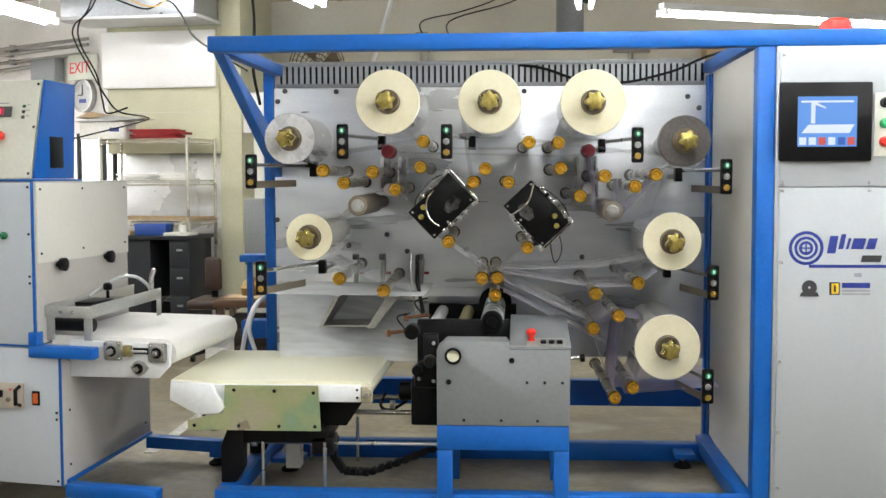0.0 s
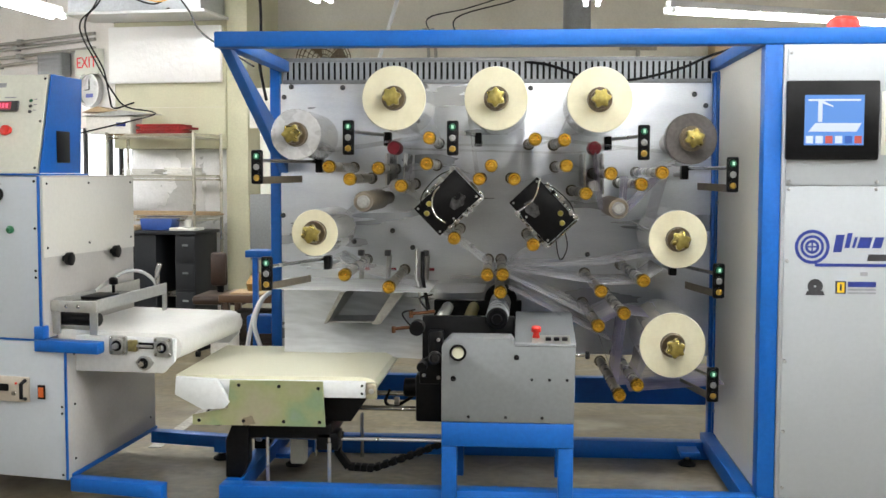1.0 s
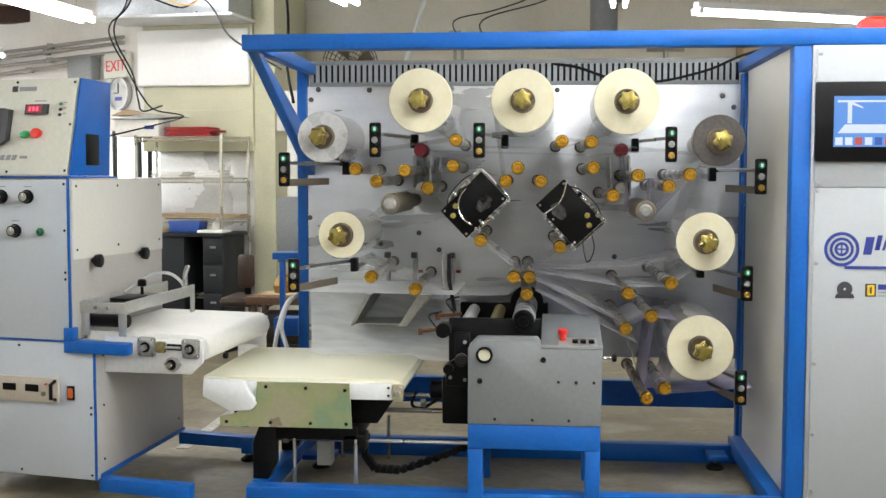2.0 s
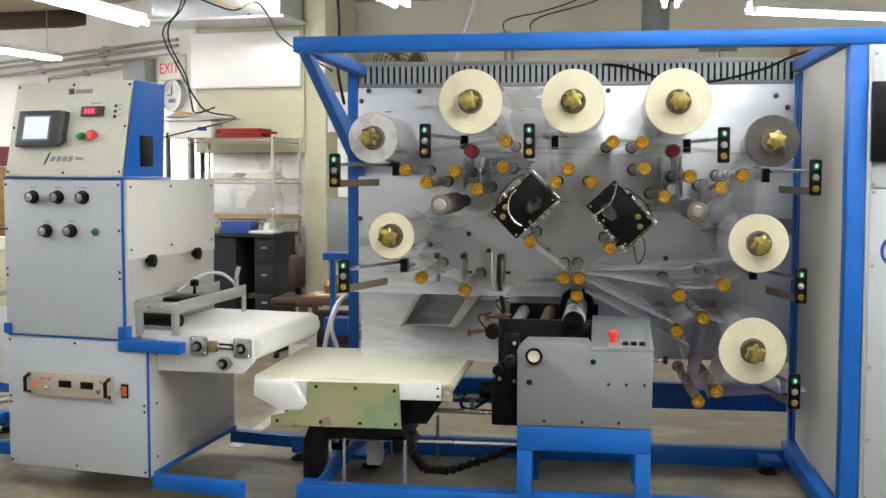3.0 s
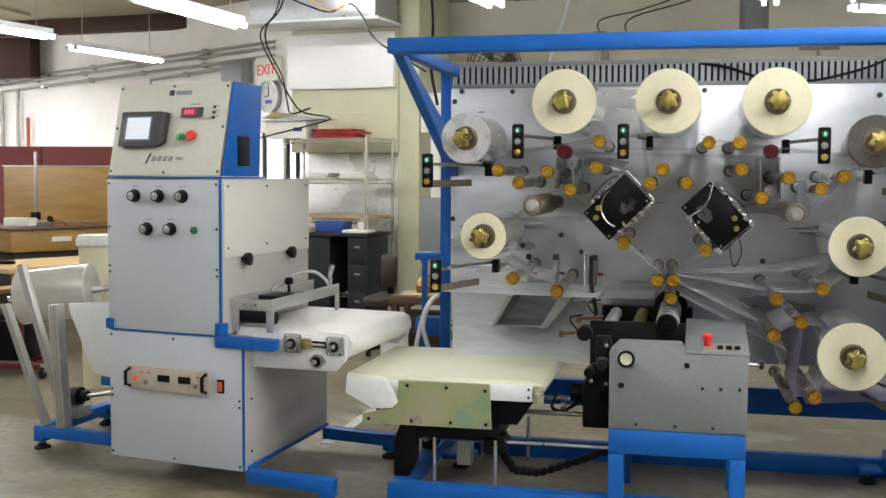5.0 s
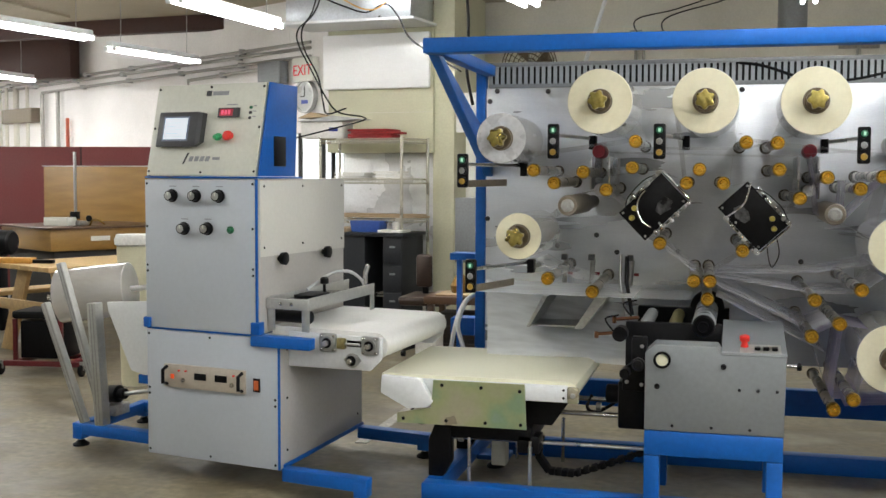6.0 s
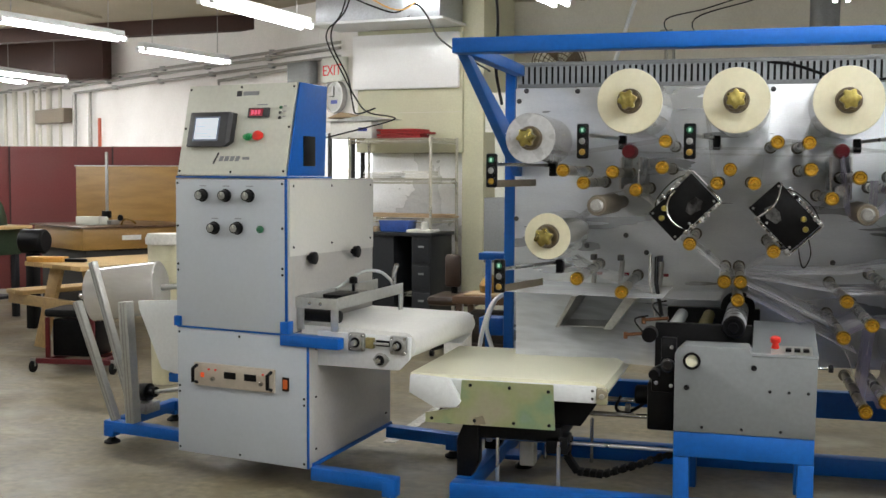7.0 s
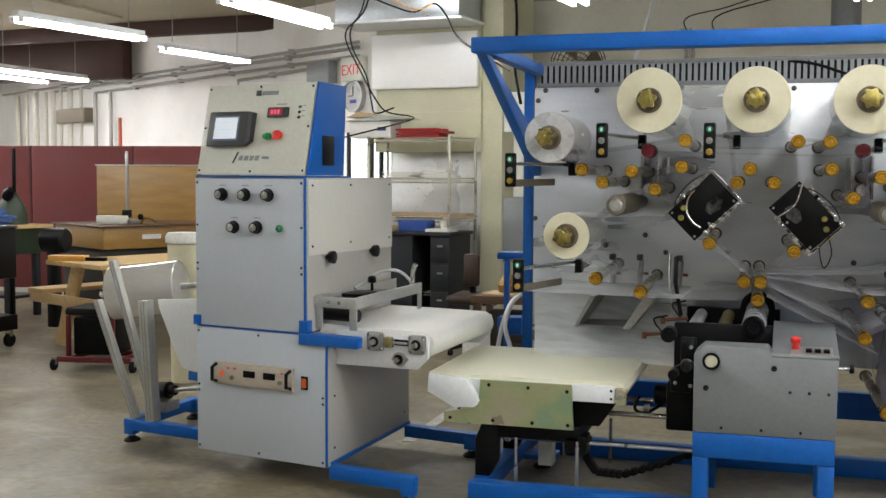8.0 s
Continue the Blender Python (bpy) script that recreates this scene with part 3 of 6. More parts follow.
for r in rollers[1:]:
    c = again(cap0, r, Matrix())
    c["label"] = "gold anodised cap"
SLEEVE = mat("brown_rubber_sleeve", (0.16, 0.135, 0.1), 0.45, 0.1, vary=0.15)
for x, z in ((-0.742, 1.37), (0.415, 1.344)):
    d = part("drive_roller", lathe(B(), (x, YR, z), (x, YP, z), [(0, 0), (0, 0.043), (0.02, 0.048), (0.62, 0.048), (0.62, 0.034), (1, 0.034), (1, 0)], 24), SLEEVE, mc, "drive roller with brown rubber sleeve and steel end")
    part("end_disc", lathe(B(), (x, YR - 0.001, z), (x, YR - 0.02, z), [(0, 0), (0, 0.03), (0.3, 0.03), (0.5, 0.024), (0.9, 0.022), (0.9, 0.008), (1, 0.007), (1, 0)], 24), DULL, d)
for s, x in ((-1, -0.67), (1, 0.31)):
    d = part("red_reel", lathe(B(), (x + 0.02, 4.55, 1.625), (x + 0.02, 4.67, 1.625), [(0, 0), (0, 0.03), (0.1, 0.034), (0.9, 0.034), (1, 0.03), (1, 0)], 24), DKRED, mc, "small dark red reel")
    part("bracket", box(B(), x - 0.03, x - 0.02, 4.6, YP, 1.44, 1.6, 0.002), STEEL, d)
    part("bracket", box(B(), x + 0.06, x + 0.07, 4.6, YP, 1.4, 1.6, 0.002), STEEL, d)
    part("pulley", cyl(B(), (x + 0.02, 4.6, 1.44), (x + 0.02, 4.72, 1.44), 0.03, 20, 0.004), STEEL, d)

# film webs that run over the rollers
ROUTES = [
    ([(-0.56, 1.718), (-0.448, 1.642), (0.04, 1.637), (0.28, 1.705)], 4.4, 4.8, FILM),
    ([(-1.05, 1.575), (-0.918, 1.553), (-0.82, 1.495), (-0.686, 1.502), (-0.461, 1.567), (-0.28, 1.50)], 4.4, 4.8, FILM),
    ([(0.70, 1.57), (0.619, 1.529), (0.525, 1.476), (0.387, 1.48), (0.184, 1.56), (0.0, 1.5)], 4.4, 4.8, FILM),
    ([(-0.68, 1.40), (-0.579, 1.42), (-0.5, 1.36)], 4.4, 4.75, FILM),
    ([(-1.05, 1.60), (-0.72, 1.645), (-0.448, 1.686)], 4.36, 4.78, FILM),
    ([(-0.75, 1.49), (-0.461, 1.523), (-0.161, 1.515)], 4.36, 4.78, FILM),
    ([(0.04, 1.68), (0.35, 1.64), (0.72, 1.60)], 4.36, 4.78, FILM),
    ([(-0.055, 1.453), (0.184, 1.515), (0.45, 1.49)], 4.36, 4.78, FILM),
    ([(-0.6, 1.62), (0.2, 1.60), (0.6, 1.63)], 4.34, 4.78, FILM),
    ([(0.60, 1.12), (0.36, 1.07), (-0.08, 1.06)], 4.4, 4.84, HAZESHEEN),
    ([(0.40, 0.72), (0.2, 0.82), (-0.08, 0.96)], 4.36, 4.82, HAZESHEEN),
    ([(0.37, 1.37), (0.274, 1.388), (0.2, 1.33)], 4.4, 4.75, FILM),
    ([(-0.45, 1.25), (-0.332, 1.178), (-0.155, 1.04), (-0.141, 0.93), (-0.14, 0.8)], 4.4, 4.8, HAZESHEEN),
    ([(0.16, 1.22), (0.034, 1.15), (-0.128, 1.04), (-0.138, 0.93)], 4.41, 4.81, HAZESHEEN),
    ([(0.64, 1.06), (0.542, 0.988), (0.348, 0.982), (-0.09, 1.05)], 4.36, 4.82, HAZESHEEN),
    ([(0.455, 0.88), (0.338, 0.82), (-0.09, 1.02)], 4.34, 4.82, HAZESHEEN),
    ([(0.60, 0.82), (0.455, 0.84), (0.338, 0.776), (0.438, 0.498), (0.52, 0.502), (0.58, 0.60)], 4.42, 4.8, FILMP),
    ([(-0.94, 1.1), (-0.846, 1.047), (-0.637, 0.99), (-0.45, 0.93), (-0.2, 0.93)], 4.42, 4.8, FILM),
    ([(-1.22, 0.955), (-0.9, 0.95), (-0.45, 0.945)], 4.3, 4.82, MILKY),
    ([(0.5, 0.46), (0.95, 0.50)], 4.45, 4.95, FILMP),
    # four added webs that stand in for lamp reflections on the plate
    ([(-0.49, 1.80), (-0.43, 1.67)], 4.38, 4.79, FILM),
    ([(-0.285, 1.83), (-0.24, 1.49)], 4.38, 4.79, FILM),
    ([(0.01, 1.83), (-0.03, 1.49)], 4.38, 4.79, FILM),
    ([(0.205, 1.80), (0.15, 1.66)], 4.38, 4.79, FILM),
    ([(-0.92, 1.27), (-0.74, 1.42), (-0.60, 1.45)], 4.40, 4.78, FILM),
    ([(0.325, 1.60), (0.36, 1.33)], 4.36, 4.72, FILMP),
    ([(0.47, 1.49), (0.462, 1.33)], 4.36, 4.72, FILMP),
    ([(0.64, 1.50), (0.465, 1.31)], 4.36, 4.76, FILMP),
    ([(0.575, 1.24), (0.46, 1.30)], 4.36, 4.76, FILMP),
    ([(0.60, 1.28), (0.66, 1.50)], 4.38, 4.78, FILM),
    ([(0.47, 0.84), (0.43, 0.50)], 4.32, 4.80, FILMP),
    ([(0.56, 0.62), (0.545, 0.54)], 4.36, 4.80, HAZESHEEN),
    ([(0.57, 1.14), (0.565, 1.02)], 4.36, 4.80, FILM),
    ([(0.54, 0.78), (0.475, 0.87)], 4.36, 4.80, FILM),
]
for pts, a, b, m in ROUTES:
    part("film_web", sheet(B(), pts, a, b), m, mc, "clear plastic film stretched over rollers")

hang = B()
for i in range(9):
    for j in range(6):
        u, w = i / 8, j / 5
        hang.verts.new(((-1.31 + 0.84 * u) * (4.60 + 0.37 * w) / 4.97, 4.60 + 0.37 * w + 0.006 * math.sin(i * 1.7 + j), 0.60 - 0.03 * u + (0.34 - 0.1 * u) * w))
hang.verts.ensure_lookup_table()
for i in range(8):
    for j in range(5):
        hang.faces.new([hang.verts[k] for k in (i * 6 + j, i * 6 + j + 1, i * 6 + j + 7, i * 6 + j + 6)])
part("film_web", hang, MILKY, mc, "milky film sloping down in front of the plate")

# film rolls on their spindles
def star(bm, cx, cz, y0, y1, r, turn=0.0):
    pts = []
    for i in range(48):
        a = 2 * math.pi * i / 48
        k = r * (0.86 + 0.14 * math.cos(6 * a))
        pts.append((cx + k * math.cos(a + turn), cz + k * math.sin(a + turn)))
    return prism(bm, pts, (y0, y1), bev=0.005)


KNOBM = mat("worn_brass_knob", (0.44, 0.36, 0.11), 0.3, 1.0, vary=0.25, patch=20, second=(0.3, 0.25, 0.09))
COREM = mat("brown_core_steel", (0.2, 0.16, 0.11), 0.35, 0.7, vary=0.2)


def film_roll(x, z, r, y0, y1, end, wound, label, turn):
    e = thing("film_roll", label, "film roll", (x, y1, z), group="film rolls on the machine", world=True)
    part("wound_film", lathe(B(), (x, y0, z), (x, y1, z), [(0, r - 0.002), (0.004, r), (0.996, r), (1, r - 0.002), (1, 0.05)], 56), wound, e)
    part("roll_end", lathe(B(), (x, y0 + 0.0005, z), (x, y0 - 0.0015, z), [(0, r - 0.001), (1, r - 0.003), (1, 0.058), (0, 0.058)], 56), end, e)
    part("core", lathe(B(), (x, y1, z), (x, y0 - 0.035, z), [(0, 0.05), (0, 0.058), (0.93, 0.058), (0.93, 0.054), (0.985, 0.054), (0.985, 0.046), (0.95, 0.044), (0.95, 0.0)], 28), COREM, e, "brown steel spindle core")
    k = part("star_knob", star(B(), x, z, y0 - 0.1, y0 - 0.06, 0.046, turn), KNOBM, e, "brass star knob")
    part("hub", cyl(B(), (x, y0 - 0.06, z), (x, y0 - 0.0, z), 0.024, 20), KNOBM, k)
    part("spindle", lathe(B(), (x, y1, z), (x, YP, z), [(0, 0), (0, 0.03), (0.5, 0.03), (0.5, 0.055), (1, 0.055), (1, 0)], 24), DULL, e)


full = "full roll of clear film with cream end on its spindle"
film_roll(-0.62, 1.851, 0.151, 4.35, 4.80, ROLL, ROLLSIDE, full, 0.2)
film_roll(-0.142, 1.848, 0.149, 4.35, 4.80, ROLL, ROLLSIDE, full, 0.5)
film_roll(0.336, 1.842, 0.152, 4.35, 4.80, ROLL, ROLLSIDE, full, 0.1)
film_roll(-0.998, 1.218, 0.111, 4.35, 4.82, ROLL, ROLLSIDE, "half-used roll of clear film with cream end", 0.3)
film_roll(0.703, 1.198, 0.135, 4.35, 4.82, ROLL, ROLLSIDE, full, 0.25)
film_roll(0.686, 0.704, 0.153, 4.35, 4.82, ROLL, ROLLSIDE, full, 0.4)
film_roll(-1.085, 1.682, 0.12, 4.35, 4.75, CLEAREND, CLEARROLL, "take-up roll of crumpled clear waste film", 0.1)
film_roll(0.756, 1.662, 0.118, 4.35, 4.41, DARKROLL, DARKROLL, "empty take-up spindle with dark grey disc", 0.3)

GLYPH = glow("pale_green_glyph", (0.6, 1.0, 0.75), 0.9)


def strip(bm, p, q, h, t):
    """An upright flat bar from p to q, h high and t thick."""
    p, q = Vector(p), Vector(q)
    n = Vector((q.y - p.y, p.x - q.x, 0)).normalized() * t / 2
    up = Vector((0, 0, h / 2))
    vs = [bm.verts.new(c + a + b) for c in (p, q) for a in (-n, n) for b in (-up, up)]
    for f in ((0, 1, 3, 2), (4, 6, 7, 5), (0, 4, 5, 1), (2, 3, 7, 6), (1, 5, 7, 3), (0, 2, 6, 4)):
        bm.faces.new([vs[i] for i in f])
    bmesh.ops.recalc_face_normals(bm, faces=bm.faces)
    return bm


# tension indicators: three lamps on an arm
def indicator(x, z, ax, az, lower):
    y = 4.25
    a = part("indicator", box(B(), x - 0.027, x + 0.027, y, y + 0.024, z - 0.08, z + 0.08, 0.009), BLACK, mc, "black three-lamp tension indicator on an arm")
    for dz, m in ((0.05, LENSG), (0.0, LENSW), (-0.05, LENSY)):
        part("lens", lathe(B(), (x, y + 0.001, z + dz), (x, y - 0.008, z + dz), [(0, 0.0155), (0.4, 0.0145), (0.45, 0.013), (0.8, 0.011), (1, 0)], 20), m, a)
        if dz > 0.01:
            part("glyph", box(B(), x - 0.005, x + 0.006, y - 0.0095, y - 0.0082, z + dz - 0.008, z + dz + 0.008), GLYPH, a)
        part("bezel", ring(B(), x, z + dz, 0.0152, 0.022, y - 0.004, y + 0.0005, 24), BLACK, a)
    part("arm", tube(B(), [(x, y + 0.024, z + 0.03), (ax, 4.75, az + 0.03)], 0.009, 10, 0), STEEL, a)
    if lower:
        part("dancer_plate", strip(B(), (x, y + 0.026, z - 0.062), (x + (ax - x) * 0.7, 4.58, az - 0.057), 0.034, 0.004), SLEEVE, a, "brown dancer plate")
    part("pivot", box(B(), ax - 0.018, ax + 0.018, 4.7, 4.76, az - 0.025, az + 0.045, 0.005), BLACK, a)
    part("arm", tube(B(), [(ax, 4.76, az), (ax, YP, az)], 0.014, 10, 0), DULL, a)


for x, z, lo in ((-1.246, 1.528, 1), (-0.818, 1.664, 0), (-0.337, 1.662, 0), (0.529, 1.642, 0), (0.926, 1.498, 1), (0.873, 1.017, 1), (0.855, 0.542, 1), (-1.204, 1.032, 1)):
    indicator(x, z, x * 0.96 + (0.14 if x < -0.9 else 0.08 if x < 0 else -0.1), z + 0.0, lo)


# print heads
WORN = mat("scuffed_black_plate", (0.09, 0.09, 0.09), 0.35, 0.4, vary=0.3, second=(0.006, 0.006, 0.007), patch=30, mix=0.5)
hw = random.Random(9)


def head(x, z, ang, flip):
    y = 4.4
    R = Matrix.Translation((x, 0, z)) @ Matrix.Rotation(radians(-ang), 4, "Y")

    def put(name, bm, m, par, label=""):
        bmesh.ops.transform(bm, matrix=R, verts=bm.verts)
        return part(name, bm, m, par, label)
    h = put("print_head", box(B(), -0.135, 0.135, y, y + 0.012, -0.09, 0.09, 0.003), BLACK, mc, "black thermal printing unit set at an angle")
    put("body", box(B(), -0.11, 0.12, y + 0.0125, y + 0.3, -0.08, 0.085, 0.004), BLACK, h)
    s = flip
    arc = [(0.02 * s + 0.1 * math.cos(a) * s, y - 0.015, -0.02 + 0.1 * math.sin(a)) for a in [radians(v) for v in range(85, 206, 20)]] if s > 0 else [(-0.12, y - 0.015, 0.095), (-0.07, y - 0.02, 0.01), (-0.075, y - 0.015, -0.085)]
    put("hose", tube(B(), arc, 0.005, 8), STEEL, h, "thin pale hose")
    for u, w in ((-0.105 * s, 0.03), (-0.065 * s, 0.055)):
        put("knob", lathe(B(), (u, y, w), (u, y - 0.022, w), [(0, 0), (0, 0.013), (0.7, 0.0135), (1, 0.01), (1, 0)], 18), BRASS, h)
    for w in (-0.098, 0.098):
        put("rail", tube(B(), [(-0.08, y + 0.02, w), (0.14, y + 0.02, w)], 0.006, 8, 0), STEEL, h)
        for u in (-0.07, -0.03, 0.02, 0.055, 0.1, 0.128):
            g = hw.uniform(0.006, 0.014)
            put("clamp", box(B(), u - g, u + g * 0.8, y - hw.uniform(0, 0.012), y + 0.05, w - hw.uniform(0.006, 0.016), w + hw.uniform(0.005, 0.016), 0.002), hw.choice((STEEL, DULL, BLACK, DULL)), h)
            put("bolt", cyl(B(), (u + 0.015, y - 0.014, w), (u + 0.015, y + 0.01, w), hw.uniform(0.003, 0.006), 10), STEEL, h)
    put("air_line", tube(B(), [(-0.1, y - 0.004, 0.08), (-0.05, y - 0.03, 0.11), (0.05, y - 0.02, 0.12), (0.12, y, 0.1)], 0.003, 6), RUBBER, h)
    put("worn_patch", prism(B(), [(0.0, -0.05), (0.05 * s, -0.062), (0.085 * s, -0.04), (0.075 * s, -0.005), (0.03 * s, 0.0), (-0.005 * s, -0.02)][::s], (y - 0.0012, y - 0.0002)), WORN, h, "scuffed bare patch")
    put("rail", tube(B(), [(0.145, y + 0.02, -0.09), (0.145, y + 0.02, 0.09)], 0.006, 8, 0), STEEL, h)
    dots("screw", screw(0.006, 0.004), DULL, h, [R @ Vector((u, y, w)) for u, w in ((-0.12, -0.075), (-0.12, 0.075), (0.12, -0.075), (-0.03, -0.075))])


head(-0.373, 1.362, 44, 1)
head(0.077, 1.325, -47, -1)
part("cable", tube(B(), [(0.18, 4.5, 1.25), (0.2, 4.5, 1.15), (0.17, 4.55, 1.08), (0.15, 4.6, 1.16), (0.16, 4.7, 1.26)], 0.003, 6), RUBBER, mc)
# sealing knives under the left-hand rollers
BEARD0 = mat("dark_clevis_steel", (0.08, 0.08, 0.085), 0.4, 0.6)
part("sealing_bracket", prism(B(), [(-1.0, 0.752), (-0.985, 0.752), (-0.895, 0.91), (-0.92, 0.91)], (4.55, 4.98)), DULL, mc, "dull steel folding guide")
part("sealing_bracket", prism(B(), [(-0.76, 0.752), (-0.72, 0.752), (-0.60, 0.91), (-0.66, 0.91)], (4.55, 4.98)), DULL, mc, "dull steel folding guide")
part("guide_shelf", box(B(), -1.0, -0.73, 4.6, 4.98, 0.752, 0.757), DULL, mc)
for x in (-0.86, -0.72, -0.52):
    v = part("air_cylinder", cyl(B(), (x, 4.82, 0.93), (x + 0.01, 4.82, 1.075), 0.013, 16, 0.003), DULL, mc)
    part("clevis", box(B(), x - 0.014, x + 0.016, 4.8, 4.84, 1.07, 1.1, 0.003), BEARD0, v)
    part("fitting", cyl(B(), (x + 0.02, 4.82, 1.0), (x + 0.045, 4.82, 1.0), 0.008, 10), DKRED, v)
part("linkage", tube(B(), [(-0.53, 4.5, 1.13), (-0.53, 4.48, 1.0), (-0.5, 4.48, 0.84)], 0.008, 10, 0), DULL, mc)
part("linkage", tube(B(), [(-0.5, 4.5, 1.12), (-0.5, 4.48, 1.0), (-0.47, 4.48, 0.84)], 0.01, 10, 0), BLACK, mc)
COPPER = mat("copper", (0.26, 0.12, 0.06), 0.35, 0.8, vary=0.15)
for x, z in ((-0.60, 0.79), (-0.52, 0.86)):
    v = part("nozzle", cyl(B(), (x, 4.2, z), (x + 0.11, 4.2, z + 0.012), 0.008, 12, 0.002), COPPER, mc, "copper air nozzle")
    part("nozzle_tip", cyl(B(), (x, 4.2, z - 0.018), (x, 4.2, z + 0.012), 0.01, 12, 0.002), COPPER, v)
    part("air_line", tube(B(), [(x + 0.08, 4.2, z + 0.01), (x + 0.04, 4.2, z + 0.07), (x + 0.1, 4.2, z + 0.09)], 0.004, 8), RUBBER, v)

# gearbox cover, its stand and the pulling unit
YG = Y0 - 0.02
stand = part("stand", box(B(), -0.356, 0.209, YG, 4.45, 0.33, 0.435, 0.005), BLUE, mc, "blue steel stand under the gearbox cover")
for x in (-0.356, 0.144):
    for y in (YG, 4.39):
        part("leg", box(B(), x, x + 0.065, y, y + 0.06, 0.05 if y > 4.2 else 0.0, 0.329, 0.005), BLUE, stand)
gb = part("gearbox_cover", prism(B(), [(-0.356, 0.437), (0.21, 0.437), (0.215, 0.778), (-0.045, 0.778), (-0.06, 0.8), (-0.32, 0.8), (-0.356, 0.765)], (YG, 4.06), bev=0.004), BOXGREY, mc, "grey painted gearbox cover")
top = part("control_top", prism(B(), [(YG - 0.004, 0.772), (4.42, 0.845), (4.42, 0.79), (YG + 0.02, 0.74)], (-0.045, 0.218), "x", 0.003), BOXGREY, gb, "sloping grey control top")
SL = Matrix.Translation((0, YG, 0.7738)) @ Matrix.Rotation(math.atan2(0.073, 0.484), 4, "X")
def on_top(bm):
    bmesh.ops.transform(bm, matrix=SL, verts=bm.verts)
    return bm
LPLATE = mat("engraved_plate", (0.34, 0.33, 0.31), 0.4, 0.4, vary=0.1)
part("label_plate", on_top(box(B(), 0.03, 0.195, 0.02, 0.13, 0.0, 0.002)), LPLATE, gb)
part("stop_button", on_top(lathe(B(), (0.048, 0.1, 0.002), (0.048, 0.1, 0.05), [(0, 0), (0, 0.017), (0.3, 0.013), (0.5, 0.013), (0.55, 0.021), (0.9, 0.021), (1, 0.016), (1, 0)], 24)), RED, gb, "red emergency stop button")
for x in (0.1, 0.135, 0.17):
    part("switch", on_top(box(B(), x - 0.012, x + 0.012, 0.05, 0.075, 0.002, 0.014, 0.002)), BLACK, gb)
part("dial_ring", ring(B(), -0.285, 0.738, 0.026, 0.036, YG - 0.012, YG - 0.001, 32), BLACK, gb)
part("dial_face", cyl(B(), (-0.285, YG - 0.001, 0.738), (-0.285, YG - 0.004, 0.738), 0.026, 28), BELT, gb)
dots("screw", screw(0.012, 0.01), BLACK, gb, [(-0.035, YG, 0.72), (-0.305, YG, 0.625)])
dots("screw", screw(0.0065, 0.005), BLACK, gb, [(x, YG, z) for x, z in ((0.03, 0.625), (0.105, 0.625), (0.18, 0.625), (-0.24, 0.46), (-0.08, 0.46), (0.075, 0.46))])
part("side_knob", cyl(B(), (0.22, 4.1, 0.7), (0.265, 4.1, 0.7), 0.007, 12), STEEL, gb)
part("side_knob", cyl(B(), (0.265, 4.1, 0.7), (0.285, 4.1, 0.7), 0.018, 16, 0.003), BLACK, gb)
BEARD = mat("oiled_steel", (0.05, 0.05, 0.052), 0.35, 0.7, vary=0.2)
br = part("bearing_bracket", prism(B(), [(-0.47, 0.56), (-0.365, 0.56), (-0.365, 0.80), (-0.43, 0.80), (-0.43, 0.68), (-0.47, 0.66)], (4.1, 4.14), bev=0.004), BLACK, mc, "black machined bearing bracket")
part("bearing_bracket", box(B(), -0.48, -0.05, 4.302, 4.34, 0.5, 0.835, 0.004), BLACK, mc, "black machined bearing bracket")
part("bearing_bracket", box(B(), -0.48, -0.02, 4.85, 4.9, 0.5, 0.835, 0.004), BLACK, mc, "black machined bearing bracket")
dots("screw", screw(0.009, 0.006), DULL, br, [(-0.385, 4.1, 0.59), (-0.385, 4.1, 0.76), (-0.45, 4.1, 0.6)])
part("bearing", lathe(B(), (-0.4, 4.1, 0.68), (-0.4, 4.075, 0.68), [(0, 0), (0, 0.03), (0.5, 0.03), (0.7, 0.022), (0.4, 0.016), (0.4, 0)], 24), BEARD, br)
part("motor_block", box(B(), -0.50, -0.37, 4.2, 4.45, 0.36, 0.58, 0.012), BLACK, mc, "black drive motor")
part("motor_block", cyl(B(), (-0.58, 4.42, 0.47), (-0.502, 4.42, 0.47), 0.045, 20, 0.006), BLACK, mc)
part("stub_shaft", cyl(B(), (-0.45, 4.055, 0.655), (-0.45, 4.0, 0.655), 0.022, 18, 0.003), BLACK, mc)
part("stub_shaft", cyl(B(), (-0.49, 4.15, 0.80), (-0.49, 4.22, 0.80), 0.034, 20, 0.004), BLACK, mc)
part("pull_roller", cyl(B(), (-0.405, 4.36, 0.80), (-0.405, 4.84, 0.80), 0.03, 24, 0.003), WHITE, mc, "pale pull roller")
part("pull_roller", cyl(B(), (-0.27, 4.36, 0.80), (-0.27, 4.84, 0.80), 0.03, 24, 0.003), BRASS, mc, "brass pull roller")
DRUMM = mat("ground_steel_drum", (0.7, 0.72, 0.75), 0.3, 0.5, vary=0.06, patch=5)
fc = part("forming_drum", lathe(B(), (-0.13, 4.3, 0.83), (-0.13, 4.85, 0.83), [(0, 0), (0, 0.05), (0.02, 0.054), (0.98, 0.054), (1, 0.05), (1, 0)], 36), DRUMM, mc, "polished steel forming drum with black flange")
part("flange", lathe(B(), (-0.13, 4.299, 0.83), (-0.13, 4.25, 0.83), [(0, 0), (0, 0.05), (0.5, 0.05), (0.6, 0.047), (0.8, 0.042), (0.8, 0.025), (1, 0.022), (1, 0)], 36), BLACK, fc)
part("flange", cyl(B(), (-0.13, 4.851, 0.84), (-0.13, 4.9, 0.84), 0.085, 36, 0.004), BLACK, fc)
